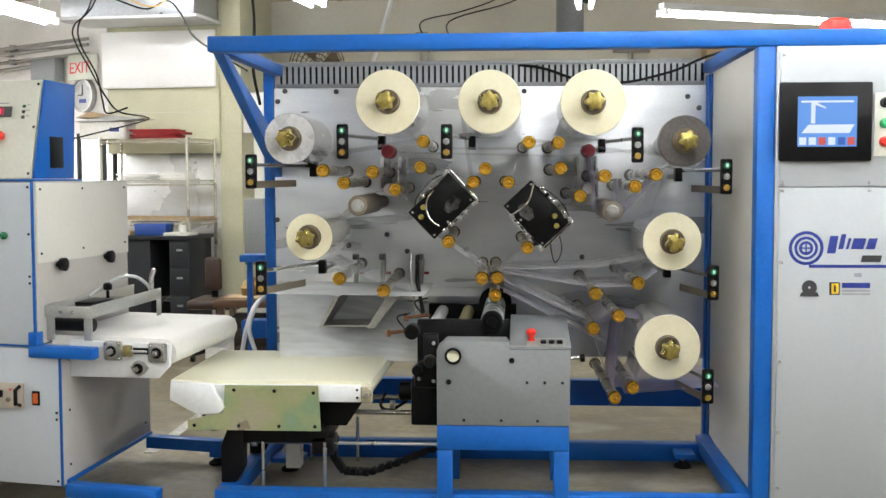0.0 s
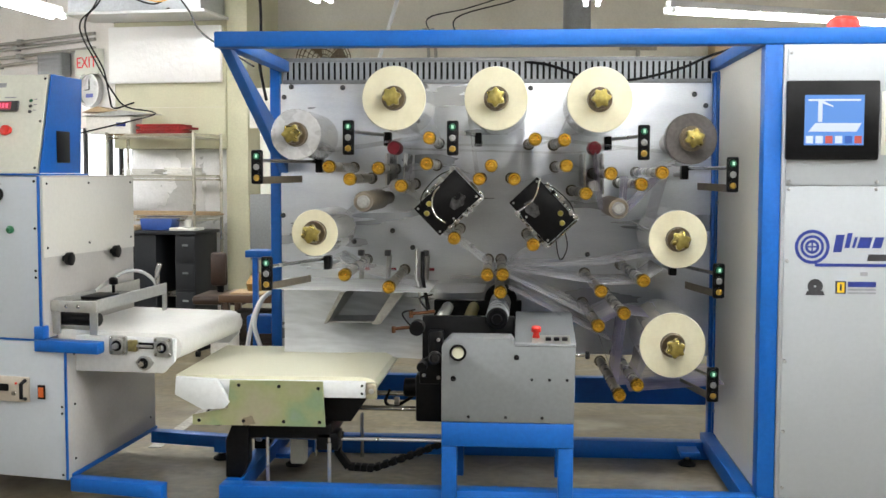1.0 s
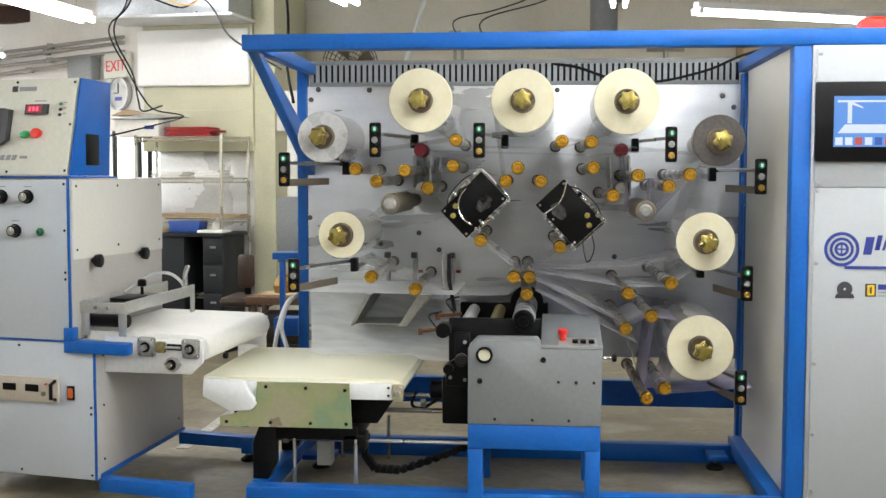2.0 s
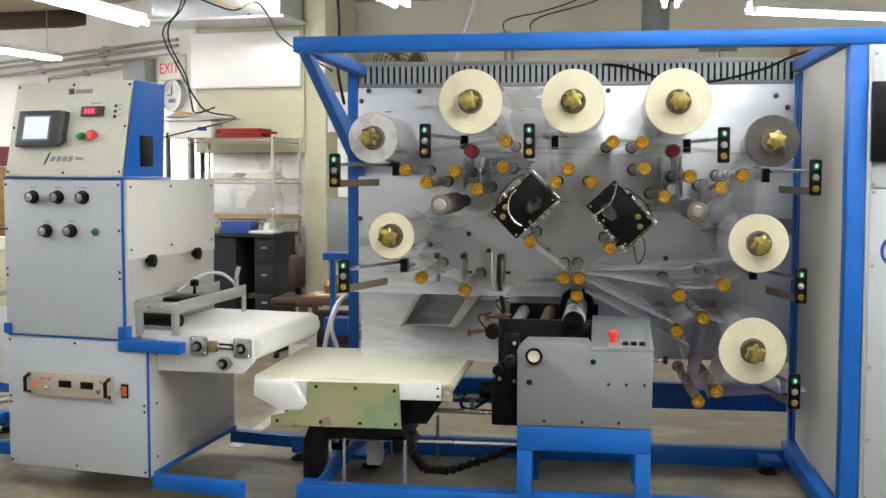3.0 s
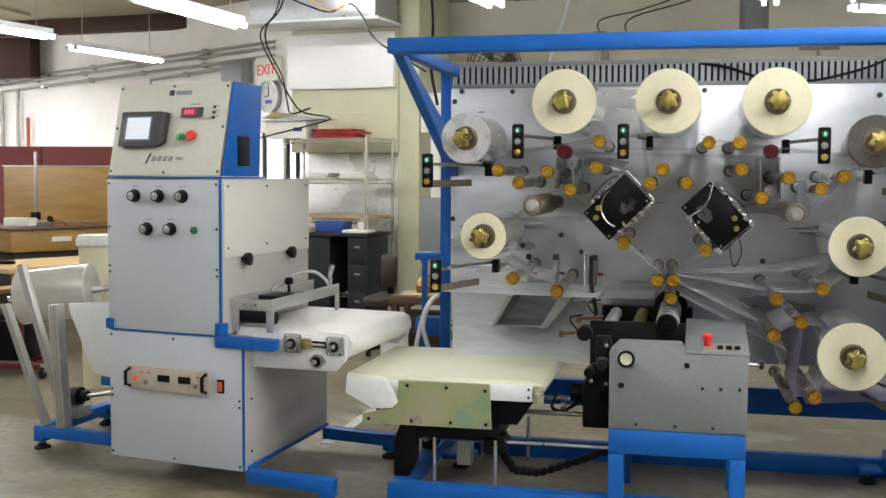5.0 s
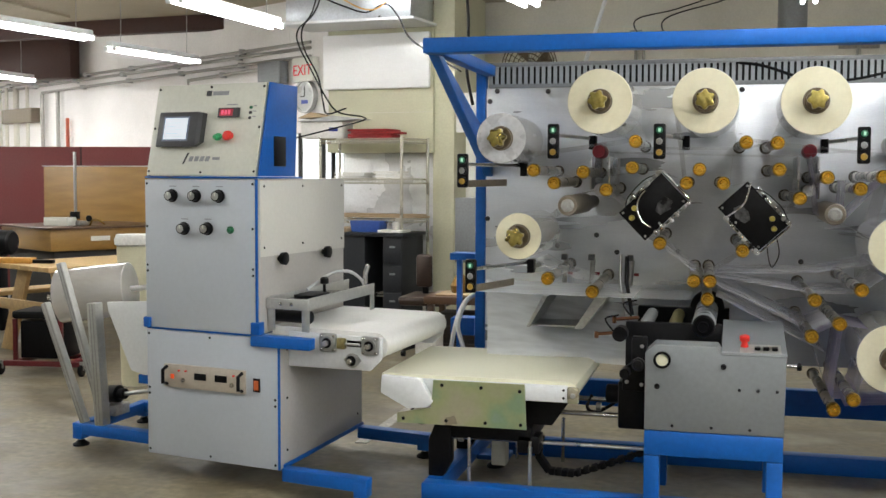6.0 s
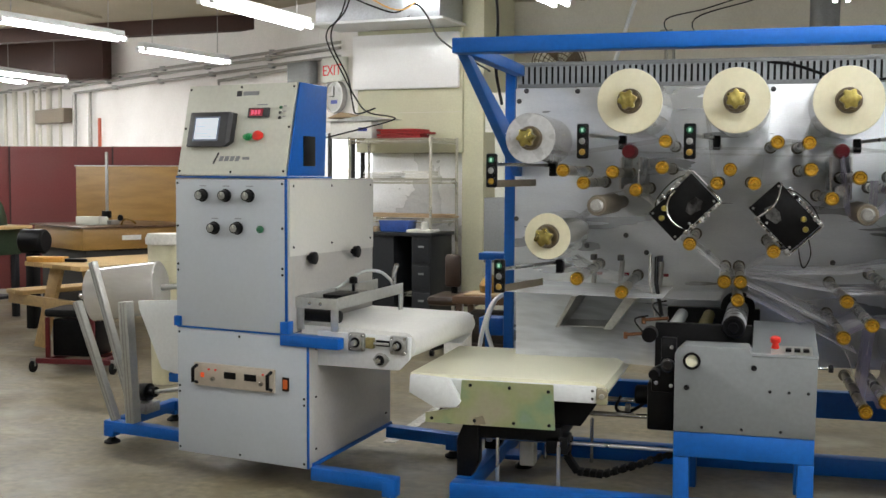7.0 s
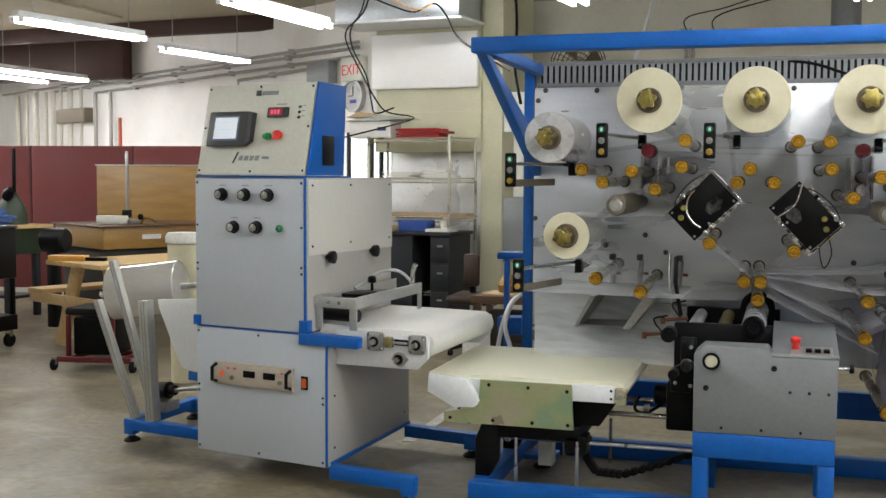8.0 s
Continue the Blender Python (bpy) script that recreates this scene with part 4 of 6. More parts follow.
for x in (-1.18, 0.84):
    foot(mc, x, YP - 0.2 if x > 0 else 4.66, 0.05)
part("foot_bracket", box(B(), 0.80, 0.90, YP - 0.24, YP - 0.122, 0.05, 0.075, 0.003), BLUE, mc)
part("foot_bracket", box(B(), -1.264, -1.1, 4.6, 4.72, 0.05, 0.075, 0.003), BLUE, mc)
part("white_hose", tube(B(), [(-1.4, 5.05, 0.85), (-1.44, 4.98, 0.8), (-1.47, 4.95, 0.68), (-1.44, 4.95, 0.56)], 0.012, 10), WHITE, mc)
part("white_hose", tube(B(), [(-1.4, 5.06, 0.85), (-1.45, 5.0, 0.8), (-1.49, 4.97, 0.68), (-1.52, 4.95, 0.5)], 0.012, 10), WHITE, mc)
part("air_unit", box(B(), -1.56, -1.41, 5.08, 5.2, 1.03, 1.07, 0.006), BLUE, mc)
part("air_unit", box(B(), -1.525, -1.495, 5.1, 5.13, 0.0, 1.03, 0.004), BLUE, mc)
part("air_unit", box(B(), -1.56, -1.42, 5.1, 5.2, 0.6, 0.7, 0.006), BLUE, mc)

# the black cables along the duct
part("cable", tube(B(), [(-0.3, YP + 0.1, 2.09), (-0.1, YP + 0.06, 2.1), (0.1, YP + 0.0, 2.08), (0.3, YP - 0.03, 2.01), (0.45, YP - 0.05, 1.985)], 0.008, 8), RUBBER, mc, "black cable over the duct")
part("cable", tube(B(), [(0.45, YP - 0.05, 1.985), (0.6, YP - 0.05, 2.0), (0.8, YP - 0.06, 2.05), (0.93, YP - 0.1, 2.105), (1.0, 4.7, 2.115)], 0.007, 8), RUBBER, mc, "black cable over the duct")

# ---- the outfeed conveyor on its slide ----
oc = thing("outfeed_conveyor", "cream belt conveyor with zinc-plated side plate on black slide", "conveyor", (-1.1, 4.3, 0.0), world=True)
part("belt", prism(B(), [(-1.56, 0.597), (-0.70, 0.597), (-0.665, 0.585), (-0.652, 0.56), (-0.665, 0.53), (-0.70, 0.52), (-1.5, 0.52), (-1.56, 0.58)], (4.045, 4.76)), BELT, oc, "cream conveyor belt")
part("side_rail", box(B(), -1.5, -0.70, 4.02, 4.043, 0.51, 0.583, 0.003), WHITE, oc)
part("side_rail", box(B(), -1.5, -0.70, 4.762, 4.785, 0.51, 0.583, 0.003), WHITE, oc)
part("bearing_block", box(B(), -0.699, -0.648, 4.012, 4.04, 0.505, 0.58, 0.01), ZINC, oc)
part("end_pin", cyl(B(), (-0.672, 4.012, 0.545), (-0.672, 4.002, 0.545), 0.012, 14, 0.002), DULL, oc)
dots("screw", screw(0.006, 0.004), BLACK, oc, [(-0.715, 4.02, 0.565), (-0.715, 4.02, 0.53)])
part("end_guard", prism(B(), [(-1.54, 0.6), (-1.545, 0.52), (-1.42, 0.455), (-1.325, 0.462), (-1.3, 0.49), (-1.36, 0.59)], (3.985, 4.018), bev=0.004), WHITE, oc, "white end guard")
zp = part("side_plate", prism(B(), [(-1.3, 0.586), (-0.885, 0.586), (-0.875, 0.385), (-1.47, 0.385), (-1.47, 0.43), (-1.31, 0.46)], (3.998, 4.008)), ZINC, oc, "yellow zinc-plated steel side plate")
dots("screw", screw(0.008, 0.005), BLACK, zp, [(x, 3.998, z) for x, z in ((-1.26, 0.565), (-1.08, 0.562), (-0.905, 0.555), (-1.44, 0.405), (-1.24, 0.405), (-1.06, 0.405), (-0.9, 0.405))])
part("support_block", prism(B(), [(-0.93, 0.383), (-0.78, 0.383), (-0.70, 0.5), (-0.70, 0.518), (-0.93, 0.518)], (4.1, 4.16), bev=0.004), BLACK, oc)
part("support_block", prism(B(), [(-0.93, 0.383), (-0.82, 0.383), (-0.76, 0.518), (-0.93, 0.518)], (4.44, 4.5), bev=0.004), BLACK, oc)
part("lift_motor", cyl(B(), (-0.86, 4.3, 0.383), (-0.86, 4.3, 0.518), 0.05, 20, 0.004), BLACK, oc)
for x, z in ((-0.88, 0.3), (-1.2, 0.3), (-0.62, 0.39)):
    part("collar", cyl(B(), (x - 0.012, 4.1 if z < 0.35 else 4.45, z + 0.005), (x + 0.012, 4.1 if z < 0.35 else 4.45, z + 0.005), 0.02, 16, 0.002), DULL, oc)
part("carriage", box(B(), -1.24, -0.86, 4.06, 4.55, 0.31, 0.382, 0.01), BLACK, oc, "black carriage plate")
for y in (4.08, 4.52):
    part("end_bracket", prism(B(), [(-1.34, 0.131), (-1.27, 0.131), (-1.235, 0.2), (-1.235, 0.375), (-1.31, 0.375), (-1.34, 0.3)], (y - 0.03, y + 0.03), bev=0.006), BLACK, oc)
part("slide_rod", cyl(B(), (-1.24, 4.1, 0.305), (-0.37, 4.1, 0.305), 0.0085, 16), STEEL, oc, "polished steel slide rod")
part("slide_rod", cyl(B(), (-0.95, 4.5, 0.42), (-0.42, 4.5, 0.42), 0.012, 16), STEEL, oc, "polished steel slide rod")
part("slide_rod", cyl(B(), (-0.95, 4.4, 0.37), (-0.42, 4.4, 0.37), 0.012, 16), STEEL, oc, "polished steel slide rod")
part("rod_block", box(B(), -0.44, -0.37, 4.36, 4.55, 0.33, 0.44, 0.006), BLACK, oc)
part("rod_block", box(B(), -0.93, -0.83, 4.06, 4.16, 0.26, 0.34, 0.006), BLACK, oc)
for x, y in ((-1.15, 4.06), (-0.87, 4.06), (-1.03, 4.5), (-0.8, 4.5)):
    part("lift_rod", cyl(B(), (x, y, 0.1), (x, y, 0.32), 0.009, 12), STEEL, oc)
part("lift_cylinder", box(B(), -1.11, -1.04, 4.3, 4.37, 0.12, 0.309, 0.006), PALE, oc, "pale aluminium lifting cylinder")
ch = part("cable_chain", tube(B(), [(-0.86, 4.25, 0.29), (-0.87, 4.25, 0.2), (-0.82, 4.25, 0.13), (-0.7, 4.25, 0.125), (-0.55, 4.25, 0.18), (-0.38, 4.25, 0.25)], 0.013, 8, 8), RUBBER, oc, "black plastic cable chain")
CH = [Vector(p) for p in ((-0.86, 4.25, 0.29), (-0.87, 4.25, 0.2), (-0.82, 4.25, 0.13), (-0.7, 4.25, 0.125), (-0.55, 4.25, 0.18), (-0.38, 4.25, 0.25))]
for p, q in zip(CH, CH[1:]):
    for k in range(4):
        c = p.lerp(q, (k + 0.5) / 4)
        lk = part("link", box(B(), -0.013, 0.013, -0.022, 0.022, -0.0145, 0.0145, 0.002), RUBBER, ch)
        d, b = c - BASE[ch], BASE[ch]
        lk.matrix_basis = Matrix.Translation((d.x, d.y * DEPTH, d.z)) @ Matrix.Rotation(-math.atan2(q.z - p.z, q.x - p.x), 4, "Y")
        lk.data.transform(Matrix.Translation((b.x, b.y * DEPTH, b.z)))
part("hose", tube(B(), [(-0.66, 4.5, 0.44), (-0.68, 4.48, 0.38), (-0.62, 4.46, 0.37), (-0.5, 4.45, 0.45)], 0.008, 8), RUBBER, oc)
part("hose", tube(B(), [(-1.45, 4.3, 0.42), (-1.5, 4.25, 0.36), (-1.42, 4.2, 0.33), (-1.3, 4.2, 0.38)], 0.005, 8), RUBBER, oc)
# ---- the sealing cabinet with its console and infeed conveyor ----
pc = thing("sealing_machine", "grey steel machine cabinet with sloping console and blue trim", "machine", (-2.003, 3.85, 0), -4)
pc.matrix_basis = pc.matrix_basis @ Matrix.Diagonal((1.02, 1.0, 1.0, 1.0))
DEEP[pc] = (-0.163, 1.168)
UR, UL = -0.122, -0.78       # upper box, right and left
low = part("lower_box", box(B(), -0.775, -0.006, 0.004, 0.86, 0.12, 0.742, 0.003), SIDEG, pc, "warm grey lower cabinet box")
fp = part("front_panel", box(B(), -0.778, -0.016, -0.006, 0.003, 0.118, 0.738, 0.002), GREY, pc, "pale grey front panel with black screws")
up = part("upper_box", box(B(), UL + 0.004, UR, 0.004, 0.86, 0.75, 1.485, 0.003), SIDEG, pc, "warm grey upper cabinet box")
uf = part("upper_panel", box(B(), UL, UR - 0.014, -0.006, 0.003, 0.752, 1.48, 0.002), GREY, pc, "pale grey control panel with knobs")
dots("screw", screw(0.006, 0.004), BLACK, fp, [(u, -0.006, z) for u in (-0.765, -0.03) for z in (0.14, 0.42, 0.45, 0.72)] + [(-0.4, -0.006, 0.14), (-0.4, -0.006, 0.72)])
dots("screw", screw(0.006, 0.004), BLACK, uf, [(u, -0.006, z) for u in (UL + 0.012, UR - 0.027) for z in (0.78, 1.03, 1.06, 1.25, 1.46)])
part("trim", box(B(), -0.0155, -0.006, -0.008, 0.003, 0.118, 0.74, 0.001), BLUE, pc)
part("trim", box(B(), UR - 0.0135, UR - 0.003, -0.008, 0.003, 0.752, 1.484, 0.001), BLUE, pc)
part("trim", box(B(), UL, UR + 0.006, -0.007, 0.4, 1.4865, 1.495, 0.002), BLUE, pc)
part("trim", box(B(), UL, UR - 0.014, -0.005, 0.86, 0.743, 0.75), BLUE, pc)
part("trim", box(B(), -0.005, 0.004, 0.022, 0.86, 0.12, 0.14, 0.002), BLUE, pc)
part("corner_block", box(B(), UR - 0.035, UR + 0.012, -0.02, 0.03, 0.7515, 0.81, 0.004), BLUE, pc)
part("corner_block", box(B(), UL - 0.01, UL + 0.03, -0.02, 0.03, 0.751, 0.8, 0.004), BLUE, pc)
part("conveyor_bar", box(B(), UR - 0.035, 0.165, -0.022, 0.035, 0.698, 0.7505, 0.005), BLUE, pc)
# lift-up side door
sd = part("side_door", prism(B(), [(0.01, 1.478), (0.856, 1.478), (0.856, 1.105), (0.01, 1.118)], (UR + 0.0005, UR + 0.006), "x"), SIDEP, pc, "cream-grey lift-up side door")
for v in (0.17, 0.61):
    part("door_knob", lathe(B(), (UR + 0.006, v, 1.1), (UR + 0.05, v, 1.1), [(0, 0), (0, 0.014), (0.4, 0.014), (0.42, 0.03), (0.95, 0.032), (1, 0.026), (1, 0)], 12), BLACK, sd)
dots("screw", screw(0.006, 0.004), BLACK, sd, [(UR + 0.006, v, z) for v in (0.04, 0.4, 0.82) for z in (1.16, 1.45)], turn=TO_X)
dots("screw", screw(0.006, 0.004), BLACK, low, [(-0.006, v, z) for v in (0.06, 0.8) for z in (0.2, 0.45, 0.68)], turn=TO_X)


def lean(bm):
    """Tips a piece built on the upright front so that it lies on the sloping console."""
    for v in bm.verts:
        v.co.y += (v.co.z - 1.5) * 0.244
    return bm


CT = 1.945
con = part("console", prism(B(), [(0.012, 1.497), (0.33, 1.497), (0.355, CT - 0.004), (0.122, CT - 0.004)], (UL + 0.02, UR - 0.006), "x"), PALE, pc, "cream sloping console")
part("console_face", lean(box(B(), UL + 0.008, UR - 0.012, -0.004, 0.006, 1.5, CT, 0.002)), PALE, con, "cream console face")
part("console_side", prism(B(), [(0.0, 1.497), (0.335, 1.497), (0.36, CT), (0.108, CT)], (UR - 0.0055, UR + 0.004), "x", 0.002), BLUE, con, "blue console side")
part("console_side", prism(B(), [(0.0, 1.497), (0.335, 1.497), (0.36, CT), (0.108, CT)], (UL + 0.008, UL + 0.018), "x", 0.002), BLUE, con, "blue console side")
part("console_top", box(B(), UL + 0.019, UR - 0.006, 0.125, 0.355, CT - 0.004, CT), PALE, con)
part("grille", box(B(), UR + 0.0042, UR + 0.008, 0.13, 0.24, 1.545, 1.69, 0.002), BLACK, con, "black fan grille")
dots("screw", screw(0.006, 0.004), BLACK, con, [(u, (z - 1.5) * 0.244 - 0.004, z) for u in (UL + 0.02, UR - 0.025) for z in (1.52, 1.73, 1.925)] + [(-0.45, 0.0, 1.515), (-0.45, 0.098, 1.93)])
BEZEL = mat("charcoal_plastic", (0.03, 0.031, 0.035), 0.45, vary=0.1)
sb = part("screen_bezel", lean(box(B(), -0.715, -0.482, -0.04, -0.0045, 1.638, 1.808, 0.006)), BEZEL, con, "black operator screen bezel")
part("screen_hood", lean(prism(B(), [(-0.482, 1.643), (-0.455, 1.66), (-0.455, 1.8), (-0.482, 1.806)], (-0.04, -0.0045))), BEZEL, sb)
part("screen_surround", lean(box(B(), -0.682, -0.528, -0.0402, -0.0395, 1.666, 1.786)), glow("screen_edge", (0.2, 0.25, 0.36), 0.5), sb)
part("display", lean(box(B(), -0.672, -0.538, -0.043, -0.0405, 1.675, 1.778)), glow("pale_display", (0.86, 0.93, 1.0), 1.15), sb, "lit pale display")
for i in range(5):
    part("screen_bar", lean(box(B(), -0.66, -0.66 + (0.1, 0.07, 0.11, 0.05, 0.09)[i], -0.0442, -0.0432, 1.685 + i * 0.017, 1.6875 + i * 0.017)), glow("screen_ink", (0.62, 0.68, 0.76), 0.8), sb)
rd = part("counter", lean(box(B(), -0.385, -0.265, -0.02, -0.0045, 1.778, 1.825, 0.003)), BEZEL, con, "black counter with red digits")
part("digit_window", lean(box(B(), -0.372, -0.297, -0.0225, -0.0205, 1.786, 1.819)), glow("red_window", (0.5, 0.012, 0.04), 0.7), rd)
for i in range(3):
    part("digit_bar", lean(box(B(), -0.362 + i * 0.019, -0.349 + i * 0.019, -0.0235, -0.0227, 1.792, 1.813)), glow("red_digits", (1.0, 0.1, 0.2), 1.3), rd)
part("label_bar", lean(box(B(), -0.345, -0.285, -0.006, -0.0045, 1.838, 1.843)), INKG, con)
for u, z, m in ((-0.37, 1.685, GREENP), (-0.305, 1.69, RED)):
    part("push_button", lean(lathe(B(), (u, -0.0045, z), (u, -0.042, z), [(0, 0), (0, 0.018), (0.4, 0.018), (0.5, 0.024 if m is RED else 0.012), (0.9, 0.023 if m is RED else 0.012), (1, 0.016 if m is RED else 0.01), (1, 0)], 20)), m, con)
GREENDK = mat("dark_green_plastic", (0.015, 0.14, 0.06), 0.4)
for z in (1.775, 1.8, 1.825):
    part("pilot_lamp", lean(lathe(B(), (-0.205, -0.0045, z), (-0.205, -0.016, z), [(0, 0), (0, 0.0075), (0.6, 0.0075), (1, 0.004), (1, 0)], 12)), GREENDK if z > 1.81 else BEZEL, con)
    part("label_bar", lean(box(B(), -0.192, -0.175, -0.006, -0.0045, z + 0.004, z + 0.008)), INKG, con)
part("logo_square", lean(box(B(), -0.475, -0.445, -0.006, -0.0045, 1.885, 1.912)), INKK, con)
part("logo_bar", lean(box(B(), -0.437, -0.345, -0.006, -0.0045, 1.888, 1.908)), INKG, con)
part("logo_bar", lean(prism(B(), [(-0.565, 1.555), (-0.555, 1.555), (-0.53, 1.61), (-0.54, 1.61)], (-0.006, -0.0045))), INKK, con)
for i in range(4):
    part("logo_bar", lean(prism(B(), [(-0.53 + i * 0.032, 1.568), (-0.507 + i * 0.032, 1.568), (-0.5 + i * 0.032, 1.592), (-0.523 + i * 0.032, 1.592)], (-0.006, -0.0045))), INKG, con)
part("logo_bar", lean(box(B(), -0.39, -0.35, -0.006, -0.0045, 1.575, 1.588)), INKG, con)
for u, z in ((-0.61, 1.402), (-0.472, 1.402), (-0.335, 1.402), (-0.54, 1.244), (-0.403, 1.246)):
    k = part("control_knob", lathe(B(), (u, -0.0065, z), (u, -0.045, z), [(0, 0), (0, 0.03), (0.12, 0.032), (0.25, 0.032), (0.3, 0.026), (1, 0.024), (1, 0)], 20), BLACK, uf, "black control knob")
    part("knob_face", cyl(B(), (u, -0.0452, z), (u, -0.048, z), 0.019, 20, 0.002), DULL, k)
    part("pointer", box(B(), u - 0.003, u + 0.003, -0.0505, -0.0482, z + 0.002, z + 0.018), PALE, k)
    part("label_bar", box(B(), u - 0.02, u + 0.02, -0.0075, -0.0065, z + 0.043, z + 0.048), INKG, uf)
part("pilot_lamp", lathe(B(), (-0.272, -0.0065, 1.243), (-0.272, -0.03, 1.243), [(0, 0), (0, 0.018), (0.4, 0.018), (0.5, 0.012), (1, 0.009), (1, 0)], 18), GREENDK, uf, "green pilot lamp")
# power supply in the lower panel
PSBEIGE = mat("beige_panel", (0.47, 0.42, 0.35), 0.45, vary=0.05)
ps = part("power_supply", box(B(), -0.665, -0.19, -0.022, -0.0065, 0.465, 0.578, 0.003), PSBEIGE, fp, "beige rack power supply with two meters")
for u in (-0.645, -0.205):
    part("handle", tube(B(), [(u, -0.022, 0.48), (u, -0.055, 0.49), (u, -0.055, 0.555), (u, -0.022, 0.565)], 0.009, 8, 0), BLACK, ps)
for u in (-0.48, -0.36):
    part("meter", box(B(), u, u + 0.07, -0.027, -0.0225, 0.512, 0.545, 0.002), BLACK, ps)
part("rocker_switch", box(B(), -0.62, -0.6, -0.03, -0.0225, 0.508, 0.532, 0.003), glow("switch_red", (0.9, 0.12, 0.03), 0.9), ps)
for u in (-0.545, -0.26):
    part("turn_knob", cyl(B(), (u, -0.0225, 0.505), (u, -0.036, 0.505), 0.011, 16, 0.002), STEEL, ps)
for u in (-0.57, -0.53, -0.25):
    part("pilot_lamp", cyl(B(), (u, -0.0225, 0.55), (u, -0.03, 0.55), 0.005, 10), RED, ps)
sw = part("switch_plate", box(B(), -0.15, -0.112, -0.012, -0.0065, 0.48, 0.545, 0.002), BLACK, fp)
part("rocker_switch", box(B(), -0.144, -0.118, -0.018, -0.0125, 0.49, 0.535, 0.003), glow("switch_orange", (0.8, 0.16, 0.03), 0.5), sw, "amber rocker switch")
# base bars and feet
for u0, u1, v, e in ((-0.001, 0.45, 0.0, 1), (-0.001, 0.43, 0.79, 1), (-1.52, -0.78, 0.25, -1), (-1.52, -0.78, 0.78, -1)):
    part("base_bar", box(B(), u0, u1, v, v + 0.06, 0.065, 0.128, 0.005), BLUE, pc)
    ue = u1 - 0.035 if e > 0 else u0 + 0.035
    part("foot_block", box(B(), ue - 0.033, ue + 0.033, v - 0.002, v + 0.062, 0.04, 0.11, 0.004), BLUE, pc)
    foot(pc, ue, v + 0.03, 0.04)
part("base_bar", box(B(), -1.515, -1.455, 0.311, 0.779, 0.065, 0.128, 0.005), BLUE, pc)
# infeed conveyor at its right-hand side
bl = part("infeed_belt", prism(B(), [(-0.11, 0.783)] + [(0.45 + 0.06 * math.sin(a * math.pi / 10), 0.723 + 0.06 * math.cos(a * math.pi / 10)) for a in range(11)] + [(-0.11, 0.663)], (0.1, 0.84)), BELTW, pc, "white infeed conveyor belt")
for v in (0.075, 0.845):
    part("belt_guard", prism(B(), [(-0.005, 0.6), (0.43, 0.61), (0.485, 0.665), (0.49, 0.765), (-0.005, 0.765)], (v, v + 0.022), bev=0.003), WHITE, pc, "white conveyor side guard")


ALUB = mat("cast_aluminium", (0.42, 0.43, 0.42), 0.45, 0.4, vary=0.15, patch=9)


def bearing(u, z, diamond=False):
    v = 0.074
    if diamond:
        b = part("bearing_flange", prism(B(), [(u - 0.045, z), (u - 0.02, z + 0.028), (u + 0.02, z + 0.028), (u + 0.045, z), (u + 0.02, z - 0.028), (u - 0.02, z - 0.028)], (v - 0.014, v), bev=0.004), ALUB, pc)
    else:
        b = part("bearing_flange", box(B(), u - 0.044, u + 0.044, v - 0.014, v, z - 0.044, z + 0.044, 0.012), ALUB, pc)
        dots("screw", screw(0.007, 0.006), STEEL, b, [(u + a, v - 0.014, z + c) for a in (-0.032, 0.032) for c in (-0.032, 0.032)])
    part("bearing", lathe(B(), (u, v - 0.0145, z), (u, v - 0.03, z), [(0, 0), (0, 0.034), (0.4, 0.032), (0.5, 0.025), (0.5, 0.0)], 24), DULL, b)
    part("bore", cyl(B(), (u, v - 0.0225, z), (u, v - 0.0245, z), 0.024, 20), BLACK, b)
    part("shaft_end", cyl(B(), (u, v - 0.025, z), (u, v - 0.046, z), 0.013, 16, 0.002), STEEL, b)


bearing(0.215, 0.728)
bearing(0.435, 0.728)
bearing(0.345, 0.655, True)
DULLB = mat("tarnished_brass", (0.3, 0.26, 0.12), 0.4, 0.7, vary=0.2)
part("tensioner", box(B(), 0.268, 0.31, 0.05, 0.073, 0.705, 0.755, 0.004), DULLB, pc)
part("tensioner", cyl(B(), (0.31, 0.06, 0.73), (0.385, 0.06, 0.73), 0.006, 12), STEEL, pc)
part("slot", box(B(), 0.312, 0.388, 0.0722, 0.0745, 0.716, 0.744), BLACK, pc)
# bracket frame over the belt
ALU = mat("bare_aluminium", (0.55, 0.56, 0.54), 0.4, 0.6, vary=0.08)
fr = part("roller_frame", box(B(), -0.12, 0.11, 0.06, 0.07, 0.87, 0.92, 0.002), ALU, pc, "aluminium bracket frame over the belt")
for u in (-0.12, 0.07):
    part("frame_post", box(B(), u, u + 0.04, 0.071, 0.08, 0.766, 0.92, 0.002), ALU, fr)
part("frame_arm", box(B(), 0.1, 0.11, 0.0805, 0.78, 0.87, 0.925, 0.002), ALU, fr)
part("frame_arm", box(B(), -0.118, -0.108, 0.0805, 0.9, 0.87, 0.925, 0.002), ALU, fr)
part("frame_post", box(B(), 0.1, 0.11, 0.74, 0.78, 0.784, 0.869, 0.002), ALU, fr)
part("press_roller", cyl(B(), (-0.105, 0.12, 0.83), (0.095, 0.12, 0.83), 0.03, 20, 0.003), BLACK, fr)
part("press_plate", box(B(), -0.1, 0.06, 0.2, 0.6, 0.89, 0.9, 0.002), STEEL, fr)
part("press_plate", box(B(), -0.08, 0.03, 0.25, 0.42, 0.9005, 0.915, 0.002), BLACK, fr)
